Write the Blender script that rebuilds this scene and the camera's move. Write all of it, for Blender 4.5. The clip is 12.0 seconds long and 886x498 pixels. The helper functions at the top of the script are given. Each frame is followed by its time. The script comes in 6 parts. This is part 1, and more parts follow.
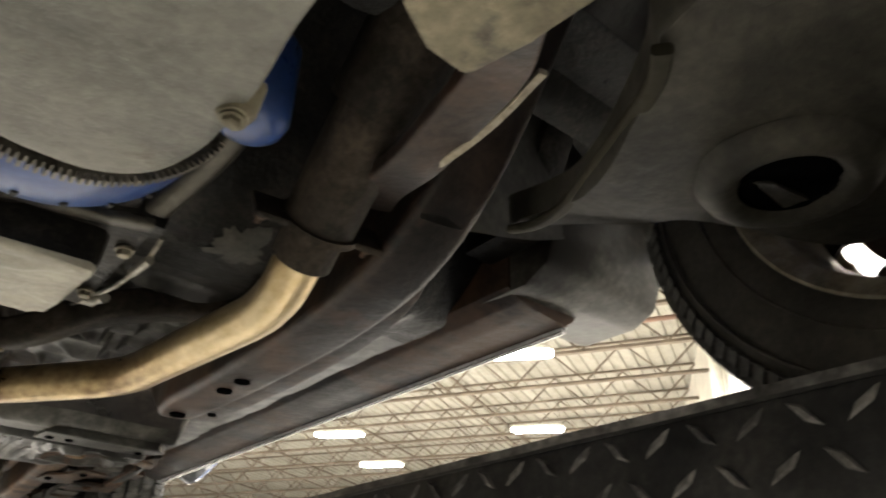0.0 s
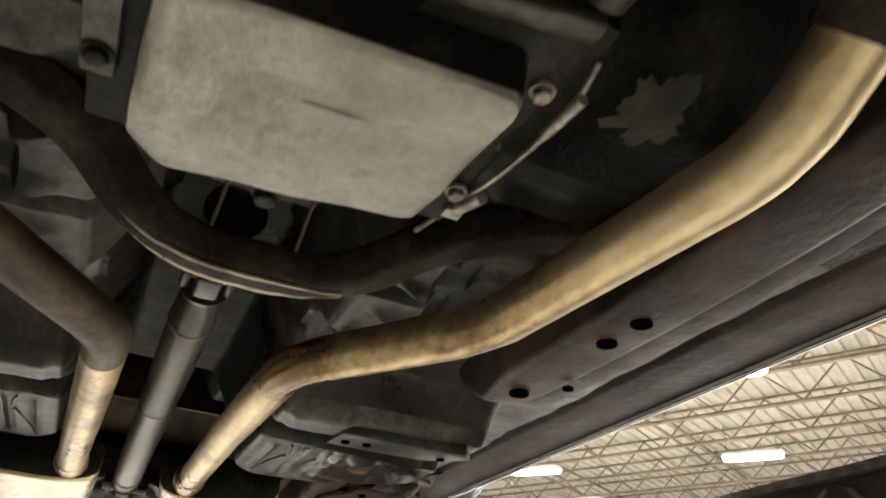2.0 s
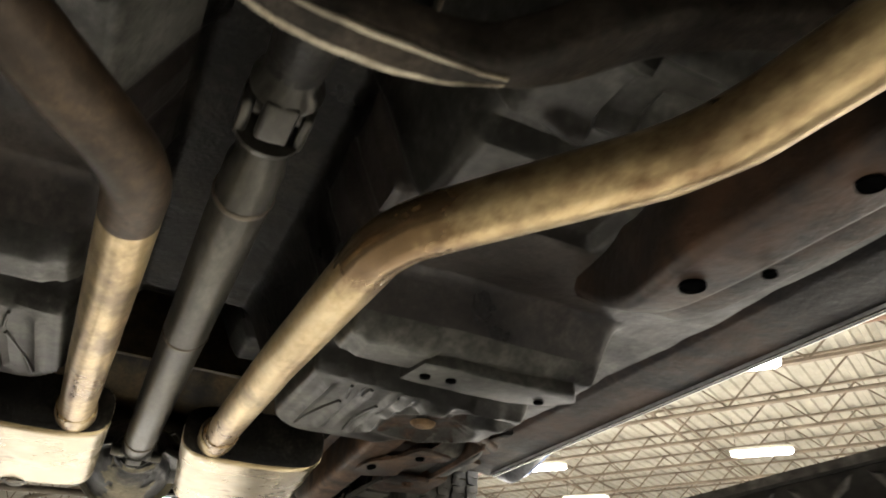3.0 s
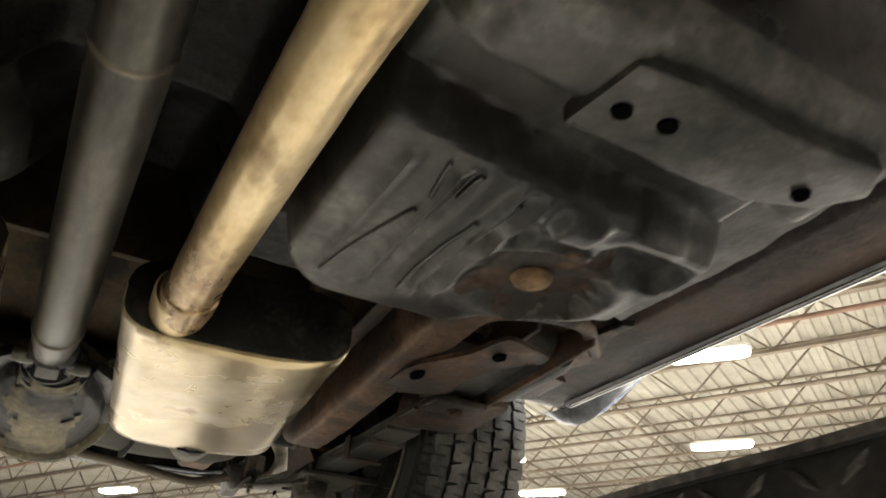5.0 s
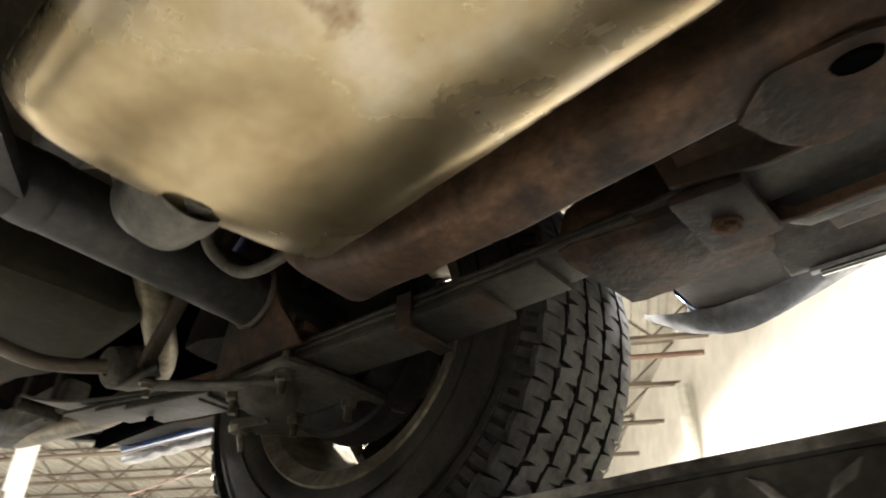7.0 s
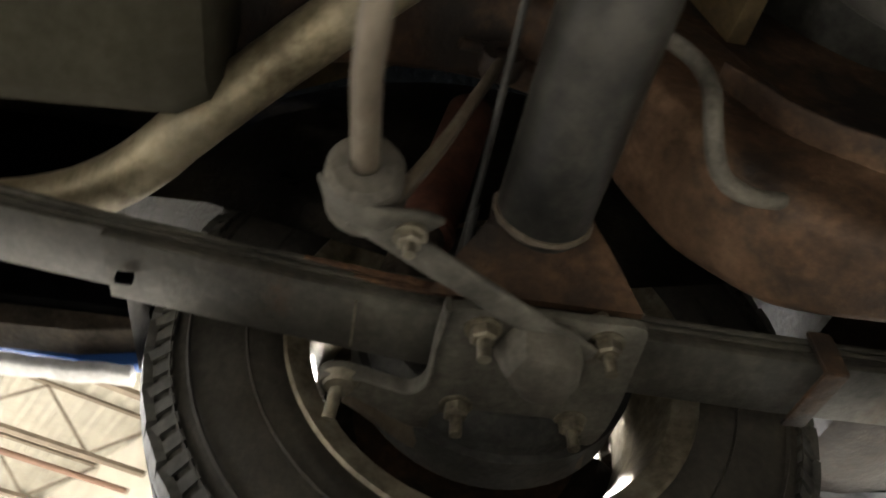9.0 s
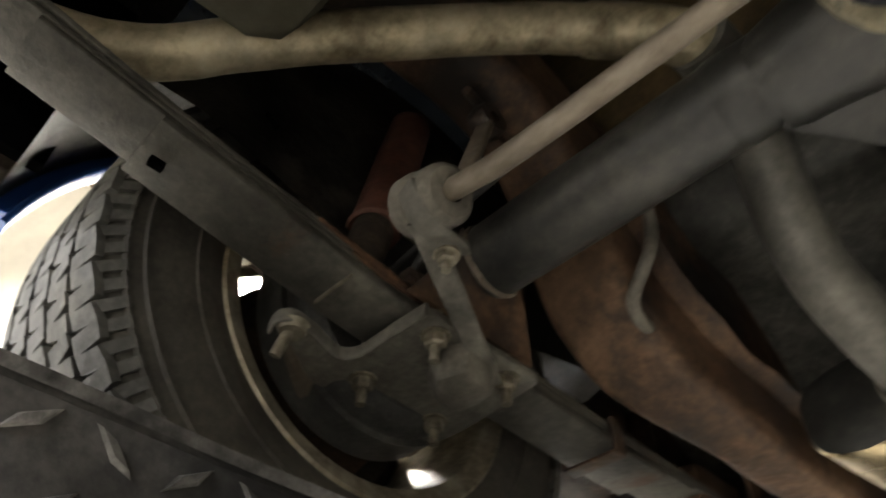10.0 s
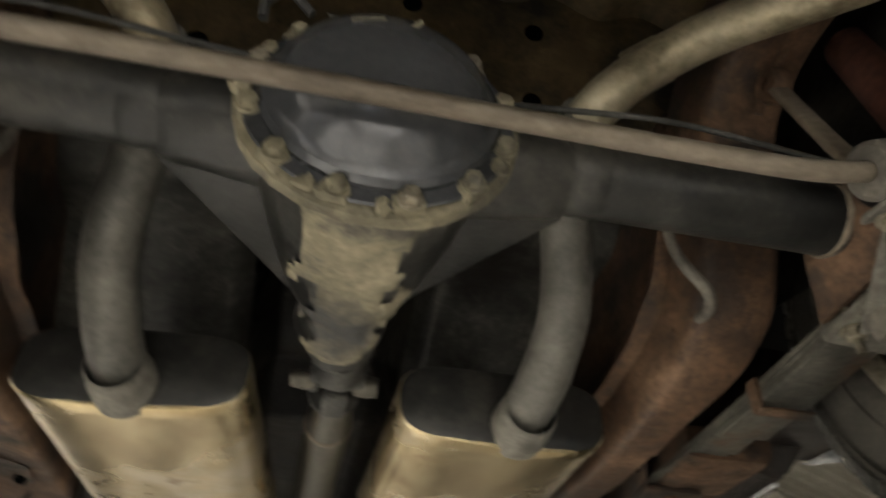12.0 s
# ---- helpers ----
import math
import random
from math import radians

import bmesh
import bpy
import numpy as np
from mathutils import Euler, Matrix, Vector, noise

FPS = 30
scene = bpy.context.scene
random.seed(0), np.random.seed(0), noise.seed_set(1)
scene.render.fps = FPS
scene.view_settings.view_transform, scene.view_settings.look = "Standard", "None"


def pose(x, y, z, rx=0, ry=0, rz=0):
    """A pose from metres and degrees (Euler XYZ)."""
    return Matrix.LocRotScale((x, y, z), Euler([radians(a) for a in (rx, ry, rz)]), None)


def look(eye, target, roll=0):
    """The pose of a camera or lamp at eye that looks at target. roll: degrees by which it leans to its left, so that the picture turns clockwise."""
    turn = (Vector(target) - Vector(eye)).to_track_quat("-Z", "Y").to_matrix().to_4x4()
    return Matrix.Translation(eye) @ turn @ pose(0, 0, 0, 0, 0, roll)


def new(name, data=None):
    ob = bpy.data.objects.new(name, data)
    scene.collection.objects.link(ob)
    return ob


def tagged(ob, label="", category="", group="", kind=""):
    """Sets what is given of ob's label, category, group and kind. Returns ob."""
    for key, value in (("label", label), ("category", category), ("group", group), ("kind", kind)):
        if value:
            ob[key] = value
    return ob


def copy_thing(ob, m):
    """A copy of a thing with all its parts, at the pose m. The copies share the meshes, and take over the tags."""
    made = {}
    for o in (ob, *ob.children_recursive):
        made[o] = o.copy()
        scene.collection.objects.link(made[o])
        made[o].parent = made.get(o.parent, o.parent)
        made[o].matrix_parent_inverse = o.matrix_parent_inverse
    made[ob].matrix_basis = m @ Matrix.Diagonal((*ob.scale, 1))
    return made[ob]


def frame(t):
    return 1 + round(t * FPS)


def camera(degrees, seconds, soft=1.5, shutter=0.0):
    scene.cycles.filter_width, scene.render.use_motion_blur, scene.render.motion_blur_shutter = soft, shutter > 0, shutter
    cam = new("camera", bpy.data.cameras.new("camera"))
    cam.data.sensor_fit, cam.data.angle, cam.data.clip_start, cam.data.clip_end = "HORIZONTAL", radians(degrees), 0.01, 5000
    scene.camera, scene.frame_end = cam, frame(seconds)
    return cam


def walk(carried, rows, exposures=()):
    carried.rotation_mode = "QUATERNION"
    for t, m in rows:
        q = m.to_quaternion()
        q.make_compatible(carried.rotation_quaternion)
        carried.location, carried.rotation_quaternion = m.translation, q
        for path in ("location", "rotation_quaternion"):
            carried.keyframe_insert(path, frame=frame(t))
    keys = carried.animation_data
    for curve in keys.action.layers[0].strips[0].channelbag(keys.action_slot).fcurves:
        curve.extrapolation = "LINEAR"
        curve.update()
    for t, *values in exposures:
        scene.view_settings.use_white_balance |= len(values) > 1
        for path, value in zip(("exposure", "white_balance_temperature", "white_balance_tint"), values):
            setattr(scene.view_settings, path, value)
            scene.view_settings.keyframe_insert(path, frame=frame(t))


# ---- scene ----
cam = camera(61.9, 12.0, soft=1.8, shutter=0.35)
PATH = [
    (0, (-0.028, -2.97, 1.43), (1.055, -1.594, 2.396), 2.2),
    (0.5, (-0.064, -2.926, 1.407), (0.813, -1.42, 2.39), 2.7),
    (1, (-0.089, -2.812, 1.409), (0.661, -1.256, 2.417), 3.4),
    (1.5, (-0.102, -2.687, 1.424), (0.599, -1.123, 2.456), 3.5),
    (2, (-0.08, -2.508, 1.428), (0.602, -0.938, 2.462), 3.7),
    (2.5, (-0.063, -2.33, 1.431), (0.624, -0.762, 2.465), 3.7),
    (3, (-0.081, -2.159, 1.422), (0.608, -0.591, 2.455), 3.7),
    (3.2, (-0.088, -2.092, 1.423), (0.602, -0.525, 2.456), 3.8),
    (4.8, (0.015, -1.614, 1.451), (0.801, -0.095, 2.488), 3.0),
    (5, (0.01, -1.549, 1.446), (0.813, -0.037, 2.48), 2.9),
    (5.5, (-0.013, -1.35, 1.434), (0.853, 0.123, 2.473), 2.5),
    (6, (0.002, -1.13, 1.437), (0.973, 0.269, 2.485), 2.3),
    (6.5, (0.024, -0.905, 1.458), (1.12, 0.383, 2.526), 2.1),
    (6.7, (0.022, -0.827, 1.456), (1.184, 0.388, 2.539), 1.6),
    (8.3, (0.098, -0.197, 1.495), (1.51, 0.128, 2.874), 2.6),
    (8.5, (0.086, -0.115, 1.491), (1.476, 0.105, 2.911), 3.1),
    (9, (0.114, 0.145, 1.472), (1.483, -0.08, 2.912), 0.9),
    (9.5, (0.177, 0.292, 1.452), (1.465, -0.316, 2.856), 1.6),
    (10, (0.133, 0.407, 1.407), (1.166, -0.565, 2.817), 1.6),
    (10.5, (0.093, 0.478, 1.396), (0.834, -0.73, 2.808), 1.5),
    (11, (0.032, 0.546, 1.394), (0.507, -0.829, 2.766), 1.6),
    (11.5, (0.04, 0.562, 1.391), (0.203, -0.927, 2.717), 1.8),
    (12, (0.033, 0.503, 1.400), (-0.285, -1.028, 2.650), 1.1),
]
walk(cam, [(t, look(eye, target, roll)) for t, eye, target, roll in PATH], exposures=((0.0, 0.36), (1.0, 0.26), (1.6, 0.18), (2.6, 0.24), (5.0, 0.14), (5.6, 0.12), (6.7, -0.08), (8.4, 0.55), (10.0, 0.5), (11.0, 0.62), (12.0, 0.38)))

# ---- light ----
world = bpy.data.worlds.new("world")
scene.world = world
world.use_nodes = True
world.node_tree.nodes["Background"].inputs[0].default_value = (0.9, 0.95, 1.0, 1)
world.node_tree.nodes["Background"].inputs[1].default_value = 0.02

LAMPS = [(8.6, 5.75), (12.3, 8.9), (9.3, 12.7), (11.9, 14.6), (5.5, 18.2), (2.4, 22.2),
         # these four are unseen, added to brighten the floor and underside
         (4.6, -1.2), (-2.4, 7.5), (-4.0, 11.5), (-3.0, 16.0)]
LAMP_Z = 6.1
LAMP_TURN = -51.5      # long side of the lamps, degrees from +x
for lx, ly in LAMPS:
    lamp = bpy.data.lights.new("lamp_light", "AREA")
    lamp.shape, lamp.size, lamp.size_y = "RECTANGLE", 1.15, 0.34
    lamp.energy, lamp.color = 970, (1.0, 0.975, 0.965)
    lamp_ob = new("lamp_light", lamp)
    lamp_ob.matrix_world = pose(lx, ly, LAMP_Z - 0.03, 0, 0, LAMP_TURN)


# ---- materials ----
def material(name, colors, scale=8.0, rough=(0.5, 0.7), metal=0.0, bump=0.15, fine=60.0, streak=(1, 1, 1), spec=0.3, patch=None, coat=0.0, random_tone=0.0, mottle=0.45):
    """Two scales of noise drive colour, roughness and relief. patch: (colour, scale, amount) of stains with an edge of their own."""
    m = bpy.data.materials.new(name)
    m.use_nodes = True
    n, l = m.node_tree.nodes, m.node_tree.links
    b = n["Principled BSDF"]
    tc = n.new("ShaderNodeTexCoord")
    mp = n.new("ShaderNodeMapping")
    mp.inputs["Scale"].default_value = streak
    l.new(tc.outputs["Object"], mp.inputs[0])
    big, small = n.new("ShaderNodeTexNoise"), n.new("ShaderNodeTexNoise")
    for node, s in ((big, scale), (small, fine * 1.7)):
        node.inputs["Scale"].default_value = s
        node.inputs["Detail"].default_value = 6
        node.inputs["Roughness"].default_value = 0.62
        l.new(mp.outputs[0], node.inputs["Vector"])
    ramp = n.new("ShaderNodeValToRGB")
    el = ramp.color_ramp.elements
    while len(el) < len(colors):
        el.new(0.5)
    for k, c in enumerate(colors):
        el[k].position = 0.38 + 0.24 * k / max(1, len(colors) - 1)
        el[k].color = (*c, 1)
    mixv = n.new("ShaderNodeMath")
    mixv.operation = "MULTIPLY_ADD"
    mixv.inputs[1].default_value = 0.68
    half = n.new("ShaderNodeMath")
    half.operation = "MULTIPLY"
    half.inputs[1].default_value = 0.32
    l.new(small.outputs["Fac"], half.inputs[0])
    l.new(big.outputs["Fac"], mixv.inputs[0])
    l.new(half.outputs[0], mixv.inputs[2])
    l.new(mixv.outputs[0], ramp.inputs[0])
    # blotches a few centimetres wide
    mid = n.new("ShaderNodeTexNoise")
    mid.inputs["Scale"].default_value, mid.inputs["Detail"].default_value = scale * 3.1, 8
    mid.inputs["Roughness"].default_value, mid.inputs["Distortion"].default_value = 0.62, 0.1
    l.new(mp.outputs[0], mid.inputs["Vector"])
    blot = n.new("ShaderNodeMapRange")
    blot.inputs[1].default_value, blot.inputs[2].default_value = 0.36, 0.62
    blot.inputs[3].default_value, blot.inputs[4].default_value = 1 - mottle, 1 + 0.35 * mottle
    l.new(mid.outputs["Fac"], blot.inputs[0])
    toned = n.new("ShaderNodeHueSaturation")
    l.new(ramp.outputs[0], toned.inputs["Color"])
    l.new(blot.outputs[0], toned.inputs["Value"])
    color = toned.outputs[0]
    if patch:
        pc, ps, amount = patch
        pn = n.new("ShaderNodeTexNoise")
        pn.inputs["Scale"].default_value, pn.inputs["Detail"].default_value = ps, 9
        pn.inputs["Roughness"].default_value = 0.65
        l.new(mp.outputs[0], pn.inputs["Vector"])
        pr = n.new("ShaderNodeValToRGB")
        pr.color_ramp.elements[0].position, pr.color_ramp.elements[1].position = 1 - amount - 0.06, 1 - amount + 0.06
        l.new(pn.outputs["Fac"], pr.inputs[0])
        mx = n.new("ShaderNodeMix")
        mx.data_type = "RGBA"
        mx.inputs[7].default_value = (*pc, 1)
        l.new(pr.outputs[0], mx.inputs[0])
        l.new(color, mx.inputs[6])
        color = mx.outputs[2]
    if random_tone:
        oi = n.new("ShaderNodeObjectInfo")
        hs = n.new("ShaderNodeHueSaturation")
        mr = n.new("ShaderNodeMapRange")
        mr.inputs[3].default_value, mr.inputs[4].default_value = 1 - random_tone, 1 + random_tone
        l.new(oi.outputs["Random"], mr.inputs[0])
        l.new(mr.outputs[0], hs.inputs["Value"])
        l.new(color, hs.inputs["Color"])
        color = hs.outputs[0]
    l.new(color, b.inputs["Base Color"])
    rr = n.new("ShaderNodeMapRange")
    rr.inputs[1].default_value, rr.inputs[2].default_value = 0.3, 0.7
    rr.inputs[3].default_value, rr.inputs[4].default_value = rough
    l.new(big.outputs["Fac"], rr.inputs[0])
    l.new(rr.outputs[0], b.inputs["Roughness"])
    b.inputs["Metallic"].default_value = metal
    b.inputs["Specular IOR Level"].default_value = spec
    b.inputs["Coat Weight"].default_value = coat
    if bump:
        bp = n.new("ShaderNodeBump")
        bp.inputs["Strength"].default_value, bp.inputs["Distance"].default_value = min(1.0, bump * 1.6), 0.005
        both = n.new("ShaderNodeMath")
        l.new(mixv.outputs[0], both.inputs[0])
        l.new(mid.outputs["Fac"], both.inputs[1])
        l.new(both.outputs[0], bp.inputs["Height"])
        l.new(bp.outputs[0], b.inputs["Normal"])
    return m


def glowing(name, color, strength):
    m = bpy.data.materials.new(name)
    m.use_nodes = True
    b = m.node_tree.nodes["Principled BSDF"]
    b.inputs["Emission Color"].default_value = (*color, 1)
    b.inputs["Emission Strength"].default_value = strength
    return m


TAN_PIPE = material("heat_tanned_pipe", [(0.236, 0.1534, 0.0767), (0.531, 0.4071, 0.2183), (0.6844, 0.5664, 0.354)], 6, (0.25, 0.42), 0.75, 0.12, 45, (1, 0.6, 1), patch=((0.11, 0.068, 0.036), 5, 0.385), mottle=0.16)
BROWN_PIPE = material("dark_brown_pipe", [(0.022, 0.015, 0.009), (0.055, 0.037, 0.022), (0.11, 0.075, 0.045)], 6, (0.35, 0.6), 0.3, 0.2, 50, patch=((0.17, 0.12, 0.07), 7, 0.34))
MUFFLER = material("aged_aluminised_steel", [(0.29, 0.222, 0.12), (0.41, 0.335, 0.20), (0.48, 0.43, 0.33)], 5.0, (0.20, 0.34), 0.9, 0.04, 14, patch=((0.24, 0.165, 0.09), 16, 0.33), mottle=0.16)
GREY_PIPE = material("dull_steel_pipe", [(0.056, 0.0544, 0.048), (0.1, 0.096, 0.084), (0.144, 0.1376, 0.12)], 9, (0.42, 0.62), 0.25, 0.15, 60, mottle=0.25)
PALE_PIPE = material("pale_tail_pipe", [(0.1224, 0.1010, 0.0612), (0.2570, 0.2203, 0.1469), (0.3305, 0.2938, 0.2142)], 8, (0.34, 0.52), 0.4, 0.12, 50, patch=((0.14, 0.09, 0.04), 12, 0.34), mottle=0.3)
SHAFT = material("driveshaft_steel", [(0.03375, 0.0315, 0.0255), (0.06375, 0.05925, 0.048), (0.105, 0.0975, 0.07875)], 10, (0.30, 0.48), 0.5, 0.1, 70, (1, 0.4, 1), mottle=0.2)
# Grease black; also paints the shade of recesses such as the tunnel.
BLACK = material("greasy_and_shade_black", [(0.0037, 0.0034, 0.0031), (0.0093, 0.0085, 0.0071), (0.0340, 0.0298, 0.0235)], 10, (0.26, 0.50), 0.0, 0.4, 80, spec=0.16)
SOOT = material("sooty_iron", [(0.01248, 0.01014, 0.0078), (0.0312, 0.02574, 0.02028), (0.0702, 0.0546, 0.04056)], 9, (0.5, 0.75), 0.1, 0.4, 70, spec=0.15)
UNDERCOAT = material("dusty_undercoat", [(0.020, 0.0195, 0.017), (0.056, 0.055, 0.048), (0.14, 0.136, 0.118)], 4, (0.28, 0.50), 0.0, 0.25, 40, spec=0.3, patch=((0.014, 0.0115, 0.0095), 5, 0.44), mottle=0.35)
# Darker floor colour: the shade on the step is painted in.
FLOOR_SHADE = material("shaded_floor_brown", [(0.0128, 0.0109, 0.0099), (0.0288, 0.0237, 0.0205), (0.0640, 0.0528, 0.0448)], 5, (0.26, 0.44), 0.0, 0.3, 50, spec=0.4, mottle=0.3)
RAIL_DARK = material("dark_frame_paint", [(0.0076, 0.0061, 0.0053), (0.0221, 0.0159, 0.0126), (0.0527, 0.0365, 0.0281)], 6, (0.34, 0.6), 0.0, 0.35, 60, patch=((0.085, 0.048, 0.029), 3.5, 0.455), mottle=0.3)
RUST = material("surface_rust", [(0.0370, 0.0222, 0.0141), (0.0925, 0.0540, 0.0318), (0.1628, 0.0999, 0.0607)], 7, (0.45, 0.75), 0.0, 0.45, 60, patch=((0.022, 0.018, 0.015), 6, 0.47), spec=0.3)
KICK = material("olive_brown_panel", [(0.0450, 0.0330, 0.0165), (0.0900, 0.0660, 0.0330), (0.1500, 0.1080, 0.0540)], 5, (0.45, 0.7), 0.0, 0.3, 50, patch=((0.022, 0.020, 0.016), 4, 0.47), mottle=0.3)
RUST_TAN = material("tan_rust", [(0.10, 0.055, 0.025), (0.19, 0.115, 0.055), (0.27, 0.18, 0.09)], 14, (0.6, 0.85), 0.0, 0.4, 80)
RUST_BRIGHT = material("orange_rust", [(0.04, 0.02, 0.012), (0.09, 0.048, 0.026), (0.19, 0.105, 0.055)], 12, (0.7, 0.9), 0.0, 0.5, 80)
STAIN = material("patchy_floor_rust", [(0.022, 0.015, 0.011), (0.050, 0.029, 0.018), (0.11, 0.066, 0.040)], 18, (0.6, 0.85), 0.0, 0.5, 80, patch=((0.040, 0.037, 0.032), 26, 0.50))
MUD = material("dried_mud", [(0.10, 0.09, 0.062), (0.20, 0.178, 0.12), (0.29, 0.26, 0.18)], 9, (0.6, 0.85), 0.0, 0.5, 50, patch=((0.040, 0.040, 0.040), 7, 0.44), mottle=0.25)
IRON = material("dusty_cast_iron", [(0.025, 0.025, 0.024), (0.0425, 0.0425, 0.04), (0.075, 0.0725, 0.065)], 8, (0.5, 0.72), 0.2, 0.4, 90)
AXLE = material("axle_grey_black", [(0.013, 0.0132, 0.0128), (0.026, 0.0258, 0.0238), (0.056, 0.053, 0.046)], 6, (0.28, 0.48), 0.25, 0.2, 50, spec=0.4, mottle=0.25)
COVER = material("painted_cover", [(0.045, 0.047, 0.052), (0.062, 0.065, 0.071), (0.085, 0.088, 0.094)], 3, (0.16, 0.28), 0.35, 0.03, 60, spec=0.6, mottle=0.08)
SUMP = material("grey_sump_paint", [(0.085, 0.08415, 0.0697), (0.1318, 0.1292, 0.1088), (0.1785, 0.1742, 0.1462)], 5, (0.32, 0.52), 0.2, 0.5, 50, patch=((0.085, 0.075, 0.055), 26, 0.34), mottle=0.2)
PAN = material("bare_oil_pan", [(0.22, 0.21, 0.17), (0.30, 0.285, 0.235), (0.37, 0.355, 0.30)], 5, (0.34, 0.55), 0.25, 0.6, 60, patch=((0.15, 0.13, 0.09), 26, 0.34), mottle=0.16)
BLUE = material("blue_engine_enamel", [(0.01496, 0.0374, 0.1292), (0.02176, 0.05304, 0.1768), (0.034, 0.0748, 0.2176)], 6, (0.24, 0.4), 0.0, 0.08, 60, mottle=0.15, spec=0.5)
STEEL = material("machined_steel", [(0.11, 0.099, 0.077), (0.176, 0.1595, 0.1265), (0.231, 0.2145, 0.176)], 14, (0.3, 0.5), 0.7, 0.1, 90)
BOLT = material("zinc_bolt", [(0.12, 0.105, 0.075), (0.2025, 0.18, 0.135), (0.27, 0.2475, 0.195)], 20, (0.35, 0.6), 0.5, 0.2, 120)
DUST = material("grey_dusty_steel", [(0.077, 0.0735, 0.063), (0.126, 0.119, 0.1015), (0.182, 0.1715, 0.147)], 8, (0.55, 0.8), 0.1, 0.3, 60)
BAR = material("brown_grey_bar", [(0.085, 0.068, 0.05), (0.14, 0.118, 0.09), (0.20, 0.17, 0.135)], 9, (0.42, 0.6), 0.25, 0.2, 60, (0.5, 1, 1), mottle=0.2)
PLATE = material("dusty_dark_plate", [(0.0660, 0.0624, 0.0528), (0.1200, 0.1140, 0.0960), (0.1920, 0.1824, 0.1536)], 9, (0.36, 0.6), 0.15, 0.3, 70, patch=((0.10, 0.066, 0.042), 9, 0.37), mottle=0.25)
LEAF = material("leaf_spring_steel", [(0.0345, 0.03335, 0.02875), (0.069, 0.06555, 0.0552), (0.1207, 0.115, 0.0943)], 7, (0.36, 0.6), 0.15, 0.25, 60, patch=((0.10, 0.055, 0.032), 6, 0.36), mottle=0.25)
TYRE = material("tyre_rubber", [(0.03625, 0.03399, 0.02945), (0.06344, 0.05891, 0.04985), (0.1019, 0.09289, 0.07476)], 6, (0.5, 0.75), 0.0, 0.2, 70, spec=0.3, mottle=0.25)
TREAD = material("tread_rubber", [(0.062, 0.061, 0.056), (0.10, 0.099, 0.09), (0.14, 0.136, 0.122)], 9, (0.6, 0.85), 0.0, 0.2, 70)
RIM = material("dusty_steel_and_lit_edge", [(0.18, 0.155, 0.11), (0.34, 0.30, 0.225), (0.46, 0.42, 0.33)], 9, (0.30, 0.5), 0.5, 0.15, 60, patch=((0.1, 0.07, 0.04), 9, 0.34))
CHROME = material("bright_chrome", [(0.6, 0.6, 0.6), (0.72, 0.72, 0.72)], 8, (0.06, 0.16), 1.0, 0.03, 40, mottle=0.0)
PAINT = material("blue_body_paint", [(0.03, 0.09, 0.30), (0.04, 0.115, 0.36)], 3, (0.10, 0.18), 0.25, 0.0, 200, coat=1.0, mottle=0.0)
TRIM = material("worn_and_reflecting_edge", [(0.42, 0.44, 0.48), (0.66, 0.68, 0.72)], 9, (0.12, 0.28), 0.5, 0.1, 60)
RED = material("faded_red_paint", [(0.04, 0.015, 0.010), (0.075, 0.030, 0.020), (0.11, 0.05, 0.034)], 12, (0.5, 0.7), 0.0, 0.2, 60)
RUBBER = material("brown_rubber", [(0.055, 0.05, 0.042), (0.10, 0.092, 0.076), (0.15, 0.138, 0.115)], 14, (0.6, 0.85), 0.0, 0.3, 90, mottle=0.2)
ARM = material("olive_black_arm", [(0.018, 0.0171, 0.0126), (0.0378, 0.0351, 0.027), (0.0675, 0.0621, 0.0486)], 5, (0.42, 0.65), 0.1, 0.35, 50)
# White paints the sill flange's lit edge; also used on the ragged lip.
PINCH = material("white_worn_lit_edge", [(0.55, 0.56, 0.58), (0.72, 0.73, 0.74)], 12, (0.3, 0.5), 0.1, 0.1, 60, mottle=0.3)
GLASS = material("dark_window_glass", [(0.010, 0.012, 0.013), (0.014, 0.016, 0.017)], 2, (0.04, 0.08), 0.0, 0.0, 40, spec=0.5, mottle=0.0)
TANK = material("dusty_fuel_tank", [(0.026, 0.0235, 0.016), (0.038, 0.035, 0.0245), (0.054, 0.050, 0.036)], 3, (0.65, 0.85), 0.0, 0.15, 40, mottle=0.2, spec=0.1)
CABLE = material("bare_cable", [(0.25, 0.24, 0.2), (0.4, 0.38, 0.33)], 20, (0.35, 0.5), 0.6, 0.1, 90)
# Near-black for discs and boxes that paint the dark inside openings.
HOLE = material("painted_hole_dark", [(0.002, 0.002, 0.002), (0.004, 0.004, 0.004)], 20, (0.8, 0.95), 0.0, 0.0, 60, spec=0.0)
RUNWAY = material("black_lift_paint", [(0.022, 0.022, 0.023), (0.048, 0.047, 0.046), (0.098, 0.093, 0.087)], 4, (0.34, 0.55), 0.1, 0.2, 60)
WORN = material("worn_tread_plate", [(0.06, 0.058, 0.056), (0.16, 0.155, 0.148), (0.34, 0.325, 0.31)], 12, (0.32, 0.5), 0.35, 0.15, 60)
CONCRETE = material("sealed_concrete", [(0.4361, 0.4131, 0.3672), (0.5279, 0.5049, 0.4475), (0.6197, 0.5967, 0.5279)], 1.2, (0.35, 0.6), 0.0, 0.1, 30, mottle=0.12)
WALL = material("white_painted_wall", [(0.74, 0.70, 0.62), (0.79, 0.76, 0.68)], 0.8, (0.6, 0.8), 0.0, 0.1, 20, mottle=0.12)
DECK = material("white_roof_deck", [(0.33, 0.312, 0.262), (0.39, 0.372, 0.318), (0.43, 0.412, 0.36)], 0.9, (0.5, 0.7), 0.0, 0.1, 15, mottle=0.12)
